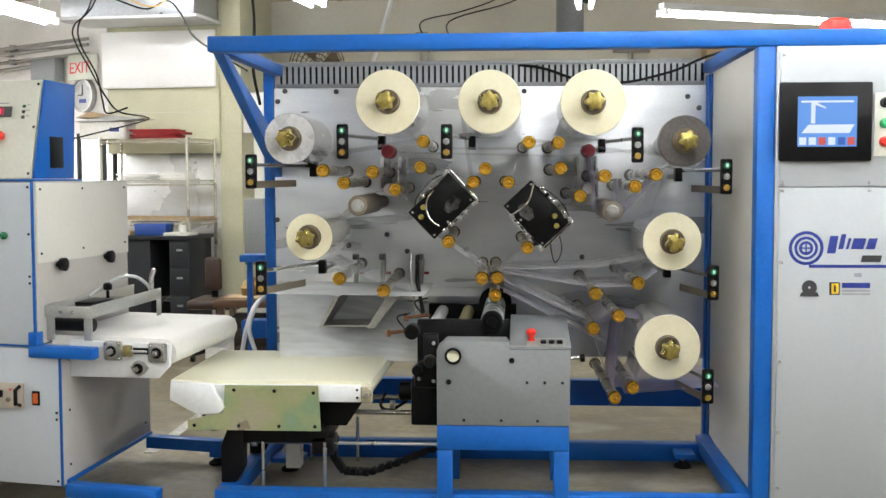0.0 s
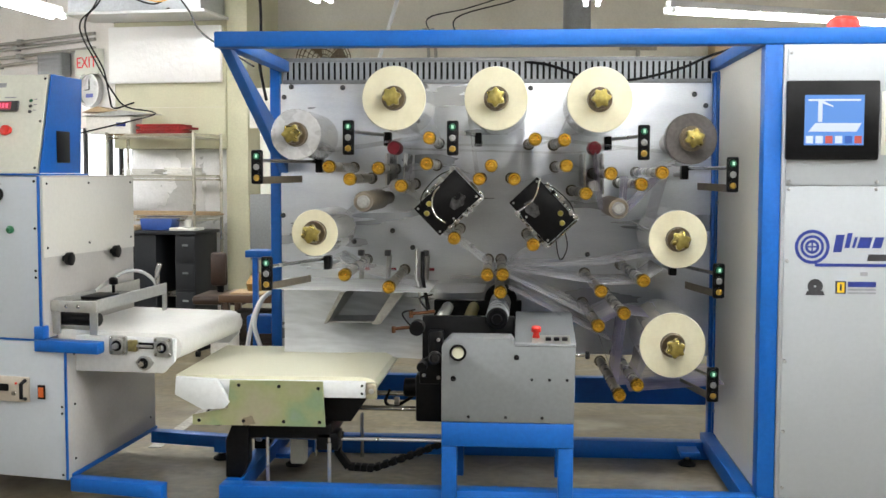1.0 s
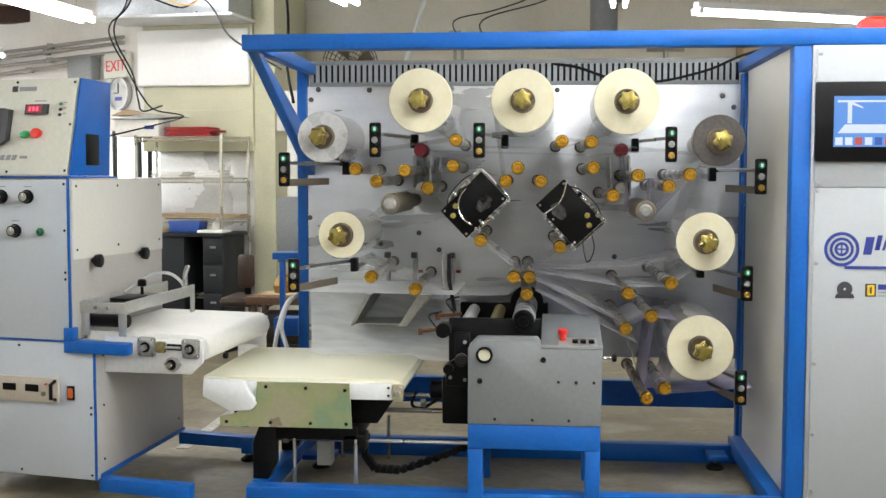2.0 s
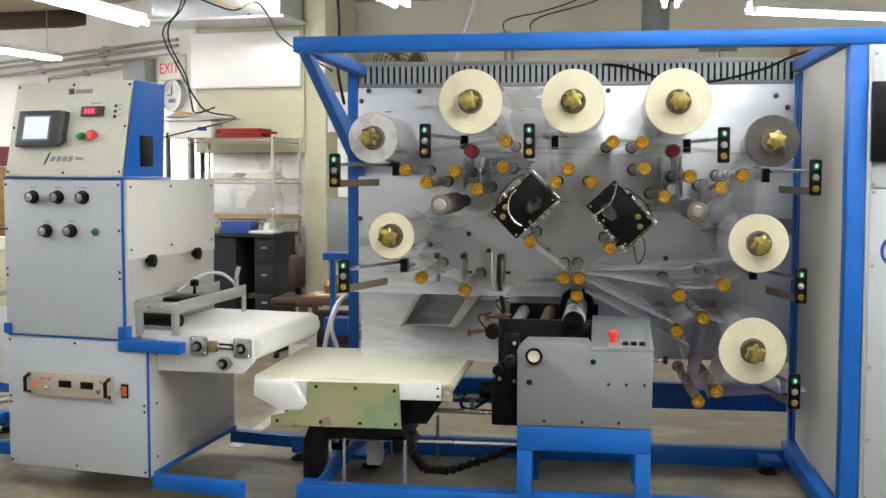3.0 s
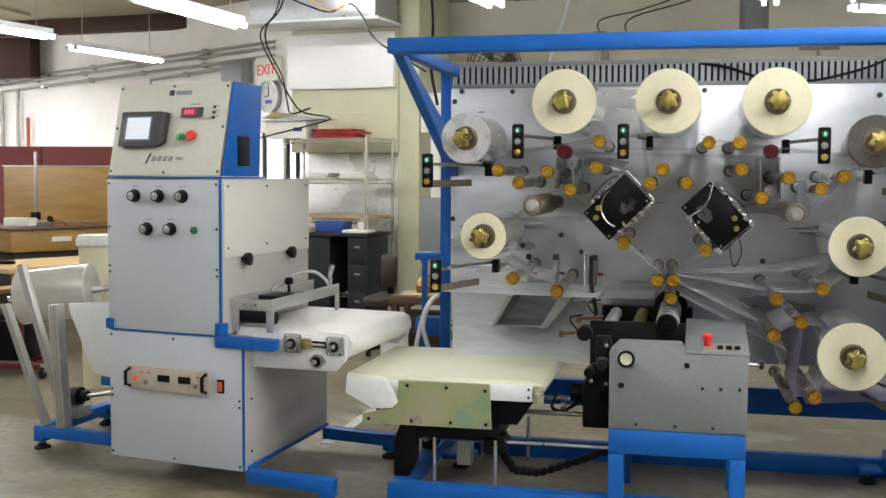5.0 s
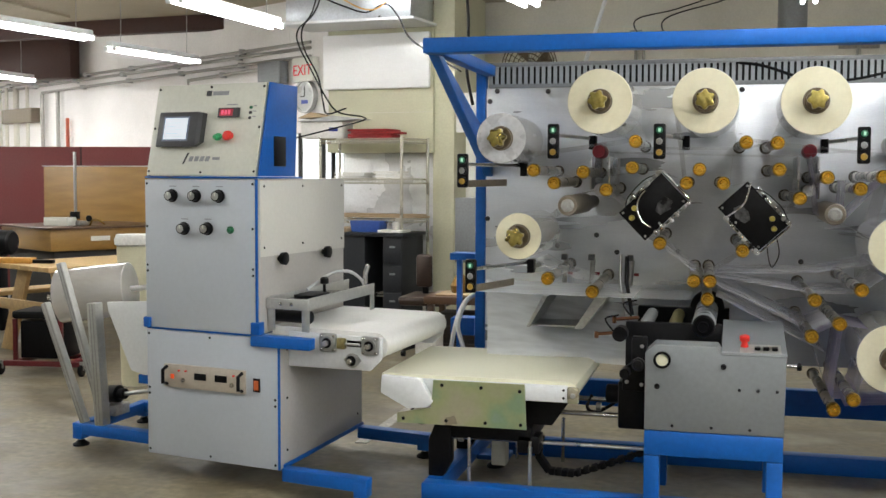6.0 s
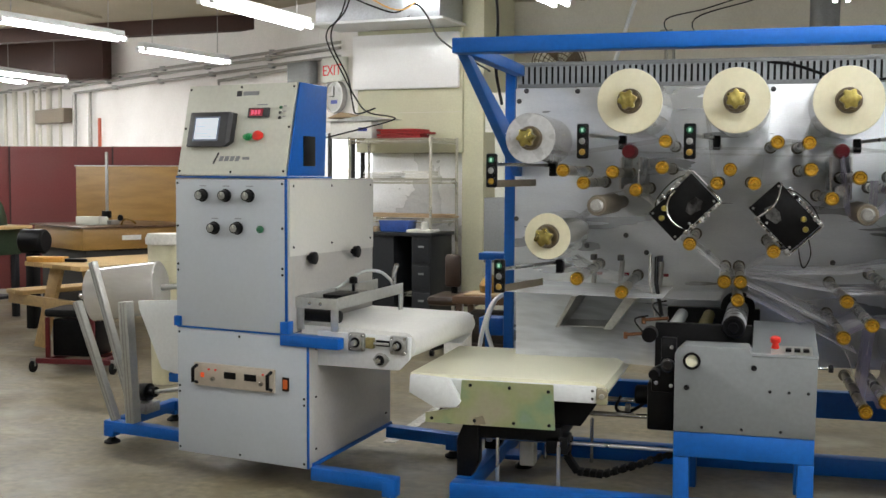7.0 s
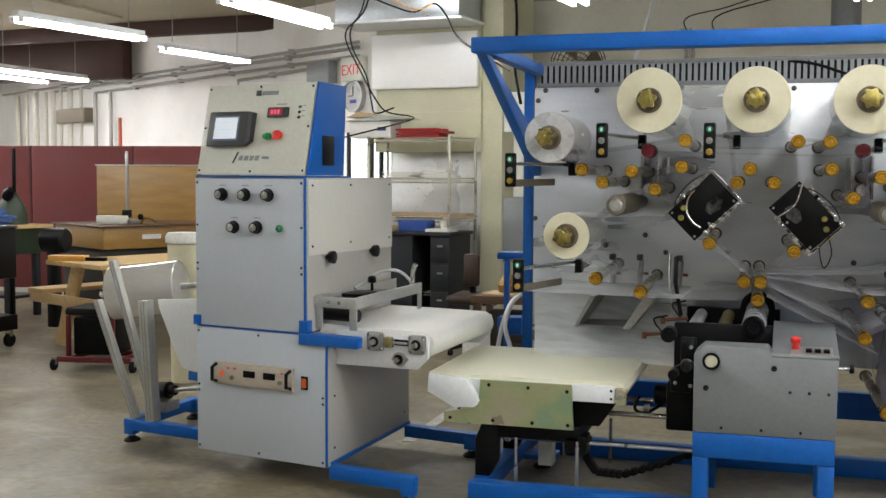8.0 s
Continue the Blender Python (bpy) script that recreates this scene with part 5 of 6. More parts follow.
part("thumb_knob", lathe(B(), (0.0, 0.42, 0.915), (0.0, 0.42, 0.99), [(0, 0), (0, 0.008), (0.5, 0.008), (0.55, 0.022), (0.9, 0.022), (1, 0.014), (1, 0)], 16), BLACK, fr)
dots("screw", screw(0.009, 0.006), STEEL, fr, [(-0.04, 0.06, 0.895), (0.02, 0.06, 0.895)])
part("clear_hose", tube(B(), [(-0.06, 0.35, 0.93), (0.0, 0.5, 1.0), (0.04, 0.62, 1.0), (0.07, 0.7, 0.95), (0.085, 0.72, 0.9)], 0.009, 8), PLUMGREY, fr)
part("clear_hose", tube(B(), [(0.085, 0.72, 0.9), (0.09, 0.71, 0.98), (0.11, 0.7, 1.03)], 0.013, 8), STEEL, fr)
# feed side on its left
chu = part("feed_chute", prism(B(), [(-1.28, 0.81), (-1.0, 0.83), (-0.79, 0.835), (-0.79, 0.46), (-1.03, 0.43), (-1.12, 0.45), (-1.27, 0.76)], (0.27, 0.295), bev=0.003), WHITE, pc, "white sheet-metal feed chute")
part("chute_back", prism(B(), [(-1.28, 0.81), (-1.0, 0.83), (-0.79, 0.835), (-0.79, 0.46), (-1.03, 0.43), (-1.12, 0.45), (-1.27, 0.76)], (0.8, 0.82)), WHITE, chu)
part("chute_bed", prism(B(), [(-1.26, 0.77), (-0.79, 0.8), (-0.79, 0.78), (-1.26, 0.75)], (0.2955, 0.7995)), WHITE, chu)
part("support_block", box(B(), -1.08, -0.79, 0.28, 0.7, 0.38, 0.43, 0.005), BLUE, pc)


def profile(u0, z0, u1, z1, v, w=0.04):
    """A slotted aluminium profile."""
    a = part("aluminium_profile", box(B(), -w / 2, w / 2, -w / 2, w / 2, 0, math.hypot(u1 - u0, z1 - z0), 0.003), ALU, pc, "slotted aluminium profile")
    a.matrix_basis = Matrix.Translation(laid((u0, v, z0), DEEP[pc])) @ Matrix.Rotation(math.atan2(u1 - u0, z1 - z0), 4, "Y")
    for s in (-0.010, 0.010):
        c = part("slot", box(B(), s - 0.003, s + 0.003, -w / 2 - 0.0015, -w / 2 - 0.0002, 0.005, math.hypot(u1 - u0, z1 - z0) - 0.005), DULL, a)


profile(-1.39, 0.13, -1.69, 1.0, 0.36)
profile(-1.455, 0.1285, -1.73, 0.78, 0.28)
profile(-1.33, 0.1285, -1.375, 0.8, 0.28, 0.06)
fr2 = thing("supply_roll", "wide roll of shiny clear film on an aluminium stand", "film roll", (-3.75, 4.85, 0.0), world=True)
part("wound_film", lathe(B(), (-3.98, 4.72, 0.745), (-3.56, 4.86, 0.795), [(0, 0), (0, 0.162), (0.01, 0.168), (0.99, 0.168), (1, 0.162), (1, 0)], 48), SUPPLY, fr2, "shiny wound clear film")
part("shaft", cyl(B(), (-4.06, 4.693, 0.735), (-3.36, 4.927, 0.819), 0.018, 12), STEEL, fr2)
part("stand_post", box(B(), -3.4, -3.36, 4.9, 4.94, 0.0, 0.799, 0.003), ALU, fr2)
part("motor", lathe(B(), (-1.47, 0.5, 0.24), (-1.36, 0.5, 0.25), [(0, 0), (0, 0.05), (0.6, 0.05), (0.65, 0.03), (1, 0.03), (1, 0)], 20), BLACK, pc, "small black motor")
part("motor_shaft", cyl(B(), (-1.36, 0.5, 0.25), (-1.1, 0.5, 0.3), 0.012, 12), STEEL, pc)
part("motor_bracket", box(B(), -1.5, -1.38, 0.44, 0.56, 0.129, 0.189, 0.004), DULL, pc)
# ---- the back of the workshop ----
def wall_pt(x, off=0.0):
    """A place on the far left wall at x, off metres in front of it."""
    return (x - 0.387 * off, 9.65 - 0.42 * (x + 5.3) - 0.922 * off)


WT = math.degrees(math.atan(-0.42))


def on_wall(name, label, cat, x, z, off=0.0, kind="", group=""):
    p = wall_pt(x, off)
    return thing(name, label, cat, (p[0], p[1], z), WT, group, kind=kind)


# insulated air-handling column
col = thing("duct_column", "cream boxed-in duct column with foil-faced insulation", "duct", (-3.6, 9.2, 0), world=True)
CASING = mat("yellowed_cream_paint", (0.63, 0.62, 0.45), 0.6, vary=0.05, patch=1.2, second=(0.53, 0.52, 0.38), bump=0.06, bscale=20)
part("column", box(B(), -4.24, -3.0, 9.2, 10.2, 1.75, 3.049, 0.01), CASING, col, "cream panelled casing")
part("column", box(B(), -3.02, -2.78, 9.25, 10.2, 0, 3.44, 0.01), CASING, col, "cream upright casing")
FOILW = mat("white_faced_insulation", (0.93, 0.94, 0.95), 0.35, 0.1, vary=0.02, bump=0.5, bscale=14)
part("insulation_board", box(B(), -4.26, -3.02, 9.14, 9.195, 2.42, 3.0, 0.02), FOILW, col, "bright foil-faced insulation board")
part("seam", box(B(), -4.24, -3.0, 9.1955, 9.1995, 2.17, 2.175), WALLM, col)
part("foil_board", box(B(), -4.2, -2.98, 9.5, 9.56, 0.2, 1.749, 0.01), FOIL, col, "crinkled foil board behind the shelves")
part("supply_duct", box(B(), -4.4, -3.0, 8.6, 9.19, 3.08, 3.44, 0.008), mat("galvanised_sheet", (0.55, 0.58, 0.62), 0.35, 0.8, vary=0.1, patch=2), col, "galvanised supply duct")
part("duct_flange", box(B(), -4.44, -2.96, 8.58, 9.2, 3.05, 3.079, 0.004), WHITE, col)

# wire shelving
sh = thing("wire_shelf", "chrome wire shelving unit with half-filled shelves", "shelf", (-3.5, 8.9, 0), world=True)
for x, y in ((-4.1, 8.75), (-3.18, 8.75), (-4.1, 9.2), (-3.08, 9.2)):
    part("post", cyl(B(), (x, y, 0), (x, y, 1.9), 0.016, 12), WIRE, sh)
for z in (1.86, 1.45, 1.05, 0.3):
    s = part("shelf", prism(B(), [(-4.1, 8.75), (-3.18, 8.75), (-3.08, 9.2), (-4.1, 9.2)], (z, z + 0.006), "z"), WIRE, sh)
    part("rim", tube(B(), [(-4.1, 8.75, z + 0.02), (-3.18, 8.75, z + 0.02), (-3.08, 9.2, z + 0.02)], 0.008, 8, 0), WIRE, s)
    part("rim", tube(B(), [(-4.1, 8.75, z - 0.02), (-3.18, 8.75, z - 0.02), (-3.08, 9.2, z - 0.02)], 0.008, 8, 0), WIRE, s)
    for i in range(14):
        part("brace_wire", tube(B(), [(-4.1 + i * 0.068, 8.75, z - 0.02), (-4.066 + i * 0.068, 8.75, z + 0.02), (-4.032 + i * 0.068, 8.75, z - 0.02)], 0.003, 5, 0), WIRE, s)
REDM = mat("red_fabric", (0.3, 0.02, 0.02), 0.8, vary=0.3, patch=8, bump=0.4, bscale=40)
rng = random.Random(4)


def stack(name, label, cat, x0, x1, y0, y1, z, n, h, m):
    e = thing(name, label, cat, ((x0 + x1) / 2, (y0 + y1) / 2, z))
    w, d = (x1 - x0) / 2, (y1 - y0) / 2
    for i in range(n):
        j, k = rng.uniform(-0.03, 0.03), rng.uniform(-0.02, 0.02)
        part("sheet", box(B(), -w + j, w + j - rng.random() * 0.05, -d + k, d + k, i * h, (i + 0.86) * h, 0.002), m, e).matrix_basis = pose(0, 0, 0, 0, 0, rng.uniform(-5, 5))


stack("red_bundle", "folded dark red cloths on the top wire shelf", "cloth", -3.78, -3.27, 8.8, 9.1, 1.882, 4, 0.026, REDM)
stack("paper_stack", "loose stack of white papers on the wire shelf", "papers", -3.95, -3.6, 8.8, 9.1, 1.472, 4, 0.017, PAPER)
stack("paper_stack", "neat stack of flat white cartons on the shelf", "papers", -3.52, -3.22, 8.8, 9.1, 1.472, 3, 0.028, PAPER)
stack("card_stack", "stack of tan cardboard sheets on the shelf", "cardboard", -3.95, -3.0, 8.95, 9.15, 1.072, 2, 0.02, CARD)

# box, papers and cables above the shelf
bx = thing("junction_tray", "small wall tray with papers and loose cables", "tray", (-4.05, 8.85, 1.886), world=True)
part("tray", box(B(), -4.33, -3.85, 8.78, 9.05, 1.886, 2.06, 0.01), PAPER, bx)
part("lid", prism(B(), [(-4.38, 2.062), (-4.0, 2.062), (-3.62, 2.085), (-3.95, 2.12)], (8.75, 9.05)), DULL, bx)
part("flap", prism(B(), [(-4.36, 2.1), (-4.2, 2.16), (-4.0, 2.11)], (8.76, 9.0)), CARD, bx)
part("writing_bar", box(B(), -4.0, -3.9, 8.776, 8.779, 1.96, 2.0), INK, bx)

# steel desk with things on it
dk = thing("steel_desk", "dark grey steel pedestal desk with open kneehole", "desk", (-3.4, 8.6, 0), world=True)
part("top", box(B(), -3.9, -3.1, 8.55, 9.15, 0.9, 0.935, 0.006), DESK, dk)
part("pedestal", box(B(), -3.9, -3.53, 8.58, 9.12, 0.0, 0.899, 0.005), DESK, dk)
part("pedestal", box(B(), -3.33, -3.12, 8.58, 9.12, 0.0, 0.899, 0.005), DESK, dk)
part("back", box(B(), -3.529, -3.331, 9.05, 9.1, 0.01, 0.899), DESK, dk)
for z in (0.1, 0.37, 0.64):
    d = part("drawer", box(B(), -3.32, -3.13, 8.568, 8.579, z, z + 0.24, 0.004), DESK, dk)
    part("handle", box(B(), -3.25, -3.19, 8.558, 8.567, z + 0.15, z + 0.17, 0.003), GREYBOX, d)
BIN = mat("blue_plastic_bin", (0.02, 0.07, 0.3), 0.45)
bn = thing("parts_bin", "blue plastic parts bin on the desk", "bin", (-3.55, 8.75, 0.936), world=True)
part("bin", prism(B(), [(-3.7, 0.936), (-3.4, 0.936), (-3.38, 1.05), (-3.72, 1.05)], (8.65, 8.85), bev=0.006), BIN, bn)
tb = thing("cardboard_tray", "open brown cardboard tray on the desk", "box", (-3.8, 8.7, 0.936), world=True)
part("tray", box(B(), -3.89, -3.73, 8.6, 8.9, 0.936, 0.98, 0.004), CARD, tb)
sm = thing("desk_papers", "white papers lying on the desk", "papers", (-3.2, 8.7, 0.936), world=True)
part("papers", box(B(), -3.4, -3.14, 8.6, 8.85, 0.936, 0.965, 0.006), PAPER, sm)
part("cup", cyl(B(), (-3.24, 8.7, 0.966), (-3.24, 8.7, 1.04), 0.035, 16, 0.004), PAPER, sm)

# chair, drum and boxes behind the machine
SEAT = mat("brown_vinyl", (0.03, 0.014, 0.008), 0.5, vary=0.2)
cr = thing("office_chair", "worn brown vinyl office chair beside the desk", "chair", (-2.45, 7.6, 0), world=True)
part("backrest", box(B(), -2.62, -2.48, 7.56, 7.62, 0.56, 0.84, 0.028), SEAT, cr)
part("seat", box(B(), -2.72, -2.28, 7.4, 7.8, 0.42, 0.5, 0.03), SEAT, cr)
part("column", cyl(B(), (-2.5, 7.6, 0.06), (-2.5, 7.6, 0.42), 0.03, 14), BLACK, cr)
part("back_bar", box(B(), -2.58, -2.53, 7.63, 7.66, 0.44, 0.72, 0.004), BLACK, cr)
for a in range(5):
    c, s = math.cos(a * 1.2566 + 0.3), math.sin(a * 1.2566 + 0.3)
    g = part("leg", tube(B(), [(-2.5, 7.6, 0.09), (-2.5 + 0.27 * c, 7.6 + 0.27 * s, 0.06)], 0.018, 8, 0), BLACK, cr)
    part("castor", cyl(B(), (-2.5 + 0.27 * c - 0.015, 7.6 + 0.27 * s, 0.025), (-2.5 + 0.27 * c + 0.015, 7.6 + 0.27 * s, 0.025), 0.025, 12), RUBBER, g)
wb = thing("low_bench", "low brown bench with white board and brass fittings", "bench", (-2.15, 7.2, 0), world=True)
part("top", box(B(), -2.36, -1.85, 7.0, 7.4, 0.5, 0.56, 0.005), DKWOOD, wb)
part("board", box(B(), -2.28, -1.95, 7.04, 7.3, 0.561, 0.575, 0.004), CARD, wb)
for x in (-2.34, -1.93):
    for y in (7.03, 7.33):
        part("leg", box(B(), x, x + 0.05, y, y + 0.05, 0, 0.499, 0.004), DKWOOD, wb)
# added dark filler; stands in for the shade below the bench
sc = thing("shade_crate", "dark filler crate added for the shade under the bench", "crate", (-2.1, 7.2, 0), world=True)
part("crate", box(B(), -2.27, -1.95, 7.1, 7.31, 0.0, 0.42, 0.006), mat("bench_shade_brown", (0.02, 0.013, 0.009), 0.6, vary=0.25), sc)
for z in (0.13, 0.27):
    part("slat", box(B(), -2.27, -1.95, 7.085, 7.099, z - 0.05, z + 0.05, 0.003), mat("slat_shade_brown", (0.03, 0.018, 0.011), 0.6, vary=0.25), sc)
DKBRASS = mat("tarnished_brass", (0.22, 0.13, 0.03), 0.45, 0.7, vary=0.25)
bf = thing("brass_fitting", "tarnished brass valve fitting on the bench", "valve", (-2.1, 7.2, 0.576), world=True)
part("body", lathe(B(), (-2.12, 7.2, 0.576), (-2.12, 7.2, 0.72), [(0, 0), (0, 0.07), (0.4, 0.08), (0.8, 0.05), (1, 0.03), (1, 0)], 18), DKBRASS, bf)
part("stem", cyl(B(), (-2.12, 7.2, 0.72), (-2.12, 7.2, 0.78), 0.02, 12), BLACK, bf)
bxx = thing("white_carton", "small white carton on the floor under the bench", "box", (-2.25, 6.85, 0), world=True)
part("carton", box(B(), -2.34, -2.18, 6.75, 6.95, 0, 0.33, 0.006), PAPER, bxx)
jb = thing("switch_box", "grey steel electrical box on a wall post", "electrical box", (-2.6, 9.0, 0.64), world=True)
part("box", box(B(), -2.71, -2.48, 9.0, 9.2, 0.64, 1.29, 0.008), GREYBOX, jb)
part("post", box(B(), -2.66, -2.56, 9.201, 9.26, 0, 1.9, 0.004), PALE, jb)
part("latch", box(B(), -2.5, -2.485, 8.99, 8.999, 0.95, 1.0, 0.002), DULL, jb)
wp = thing("wall_paper_sheet", "white notice sheet hung beside the column", "notice", (-2.6, 9.1, 1.95), world=True)
part("sheet", box(B(), -2.777, -2.55, 9.25, 9.26, 1.95, 2.35), PAPER, wp)
part("hanger", box(B(), -2.777, -2.7, 9.2605, 9.3, 2.2, 2.3), DULL, wp)

# exit sign, clock and conduits on the far wall
ex = on_wall("exit_sign", "white exit sign with red letters", "sign", -4.49, 2.53, 0.05)
part("case", box(B(), -0.19, 0.19, -0.04, 0.045, 0, 0.26, 0.006), PALE, ex)


def letters(name, text, size, material, parent, m):
    cu = bpy.data.curves.new(name, "FONT")
    cu.body, cu.size, cu.align_x, cu.extrude = text, size, "CENTER", 0.002
    tmp = new(name, cu)
    dg = bpy.context.evaluated_depsgraph_get()
    me = bpy.data.meshes.new_from_object(tmp.evaluated_get(dg))
    bpy.data.objects.remove(tmp)
    me.materials.clear()
    me.materials.append(material)
    ob = new(name, me)
    ob.parent, ob.matrix_basis = parent, m
    return ob


letters("lettering", "EXIT", 0.165, glow("exit_red", (0.75, 0.03, 0.05), 0.8), ex, pose(0, -0.043, 0.068, 90))
ck = on_wall("wall_clock", "round wall clock with chrome rim", "clock", -4.5, 2.37, 0.04)
part("face", cyl(B(), (0, 0.03, 0), (0, -0.01, 0), 0.165, 36), LENSW, ck)
part("rim", ring(B(), 0, 0, 0.16, 0.18, -0.03, 0.035, 40), DULL, ck)
part("hand", box(B(), -0.006, 0.006, -0.016, -0.0105, 0, 0.11), BLACK, ck)
part("hand", box(B(), -0.07, 0.0, -0.02, -0.0165, -0.005, 0.005), BLACK, ck)
part("print_bar", box(B(), -0.06, 0.06, -0.0125, -0.0105, -0.08, -0.04), INK, ck)
vt = on_wall("wall_louvre", "dark grey louvre box above the door", "vent", -4.95, 2.53, 0.08)
part("box", box(B(), -0.25, 0.18, -0.05, 0.07, 0, 0.25, 0.006), GREYBOX, vt)
for i in range(5):
    part("blade", box(B(), -0.23, 0.16, -0.056, -0.051, 0.02 + i * 0.045, 0.04 + i * 0.045), GREYBOX, vt)


def conduit(pts, r=0.019, label="painted steel conduit along the wall", m=None):
    pts = [(*plan(p[0], p[1]), p[2]) for p in pts]
    e = thing("conduit", label, "conduit", pts[0], group="wall conduits", world=True, placed=True)
    part("pipe", tube(B(), pts, r, 8, 0), m or CONDUIT, e)
    for p, q in zip(pts, pts[1:]):
        n = int((Vector(q) - Vector(p)).length / 1.4)
        for i in range(1, n + 1):
            c = Vector(p).lerp(Vector(q), i / (n + 1))
            part("strap", box(B(), c.x - 0.03, c.x + 0.03, c.y - 0.03, c.y + 0.06, c.z - 0.03, c.z + 0.03, 0.004), DULL, e)


def wz(x, z, off=0.06):
    return (*wall_pt(x, off), z)


for dz, x0 in ((0.0, -11.4), (-0.09, -10.0), (0.06, -13.2)):
    conduit([wz(x0, 2.83 + dz), wz(-4.4, 2.89 + dz)])
conduit([wz(-9.56, 2.74), wz(-9.56, 0.5)], 0.03)
conduit([wz(-10.0, 2.72), wz(-10.0, 0.5)], 0.03)
conduit([wz(-6.5, 2.55), wz(-6.5, 2.68), wz(-5.2, 2.72)], 0.02)
for i, x in enumerate((-12.6, -12.25, -11.9, -11.55, -11.3, -11.05, -10.75, -10.4)):
    conduit([wz(x, 2.84 + 0.02 * (i % 3), 0.08), wz(x, 0.3, 0.08)], 0.028 if i % 2 else 0.045, "cream painted riser pipe on the wall", WALLM)
rp = thing("red_pipe", "red painted sprinkler pipe on the wall", "pipe", wz(-9.3, 0.4), world=True)
part("pipe", tube(B(), [wz(-9.3, 0.4), wz(-9.3, 2.33)], 0.026, 10, 0), mat("red_pipe_paint", (0.5, 0.09, 0.04), 0.5), rp)
BOXBR = mat("dusty_steel_box", (0.24, 0.2, 0.15), 0.6, 0.2, vary=0.12)
pb = on_wall("pull_box", "dusty brown-grey steel conduit pull box", "electrical box", -10.6, 2.3, 0.1)
part("box", box(B(), -0.55, 0.55, -0.06, 0.08, 0, 0.22, 0.008), BOXBR, pb)
part("cover", box(B(), -0.53, 0.53, -0.068, -0.061, 0.01, 0.21, 0.003), BOXBR, pb)

# roof steel
solid("roof_beam", box(B(), -14, -8.95, 10.9, 11.1, 2.87, 3.44, 0.01), RUST, "dark red oxide steel roof beam", "beam", "structure", left=True)
for i, (y, z) in enumerate(((7.3, 3.34), (9.9, 3.26))):
    solid("roof_joist", box(B(), -14, -4.9, y, y + 0.12, z, 3.449, 0.005), RUST, "dark brown steel roof joist", "beam", "structure", left=True)
solid("roof_joist", box(B(), -14, -3.2, 5.2, 5.28, 3.36, 3.449, 0.005), CEIL, "buff painted roof joist", "beam", "structure", left=True)
solid("pipe_stack", cyl(B(), (0.5, 9.6, 2.9), (0.5, 9.6, 3.449), 0.14, 20), GREYBOX, "dark round flue under the ceiling", "flue", "structure")
for x in (-1.9, -1.55, -1.15):
    solid("ceiling_batten", prism(B(), [(x, 5.0), (x + 0.13, 5.0), (x + 0.5, 9.9), (x + 0.37, 9.9)], (3.40, 3.449), "z"), mat("buff_trim", (0.5, 0.46, 0.36), 0.7), "buff painted ceiling batten", "batten", "structure")
for x in (-8, -6, -4, -2, 0, 2, 4):
    solid("deck_rib", box(B(), x, x + 0.05, -6, 10.2, 3.42, 3.449), CEIL, "folded rib of the ceiling deck", "rib", "structure")

# on the back wall, over the machine
FANM = mat("tarnished_fan_wire", (0.13, 0.1, 0.065), 0.45, 0.5)
wf = thing("wall_fan", "round wall fan with wire guard", "fan", (-2.19, 10.05, 2.7), world=True)
for r in (0.08, 0.13, 0.18, 0.23, 0.27, 0.3):
    part("guard_ring", tube(B(), [(-2.19 + r * math.cos(a * math.pi / 12), 10.0, 2.7 + r * math.sin(a * math.pi / 12)) for a in range(25)], 0.006, 6, 0), FANM, wf)
for i in range(24):
    a = i * math.pi / 12
    part("guard_wire", tube(B(), [(-2.19 + 0.05 * math.cos(a), 9.99, 2.7 + 0.05 * math.sin(a)), (-2.19 + 0.3 * math.cos(a), 10.0, 2.7 + 0.3 * math.sin(a))], 0.004, 6, 0), FANM, wf)
for i in range(4):
    a = i * math.pi / 2 + 0.4
    part("blade", prism(B(), [(-2.19 + 0.04 * math.cos(a), 2.7 + 0.04 * math.sin(a)), (-2.19 + 0.26 * math.cos(a - 0.3), 2.7 + 0.26 * math.sin(a - 0.3)), (-2.19 + 0.26 * math.cos(a + 0.4), 2.7 + 0.26 * math.sin(a + 0.4))], (10.03, 10.04)), FANM, wf)
part("motor", cyl(B(), (-2.19, 10.02, 2.7), (-2.19, 10.12, 2.7), 0.06, 18, 0.006), GREYBOX, wf)
part("bracket", box(B(), -2.23, -2.15, 10.12, 10.31, 2.66, 2.76, 0.004), GREYBOX, wf)
wr = thing("hanging_rod", "thin white rod slung from the ceiling", "rod", (-1.6, 9.9, 2.6), world=True)
part("rod", tube(B(), [(-1.62, 9.9, 2.55), (-1.3, 9.7, 3.445)], 0.022, 8, 0), WHITE, wr)
for x in (-1.08, -1.0):
    c = thing("conduit", "thin steel conduit down the back wall", "conduit", (x, 10.25, 1.5), group="wall conduits", world=True)
    part("pipe", tube(B(), [(x, 10.26, 0.2), (x, 10.26, 2.85), (x - 0.12, 10.24, 2.98)], 0.018, 8), CONDUIT, c)
sp = thing("sprinkler_tee", "grey pipe tee on the back wall", "pipe", (1.18, 10.2, 2.6), world=True)
part("pipe", tube(B(), [(1.2, 10.297, 0), (1.2, 10.297, 2.88)], 0.025, 8, 0), CONDUIT, sp)
part("pipe", tube(B(), [(1.0, 10.29, 2.87), (1.4, 10.29, 2.87)], 0.03, 8, 0), CONDUIT, sp)
cd = thing("wall_carton", "tan carton high on the back wall", "box", (2.1, 10.1, 2.68), world=True)
part("carton", box(B(), 1.95, 2.15, 9.9, 10.3, 2.65, 2.9, 0.005), CARD, cd)
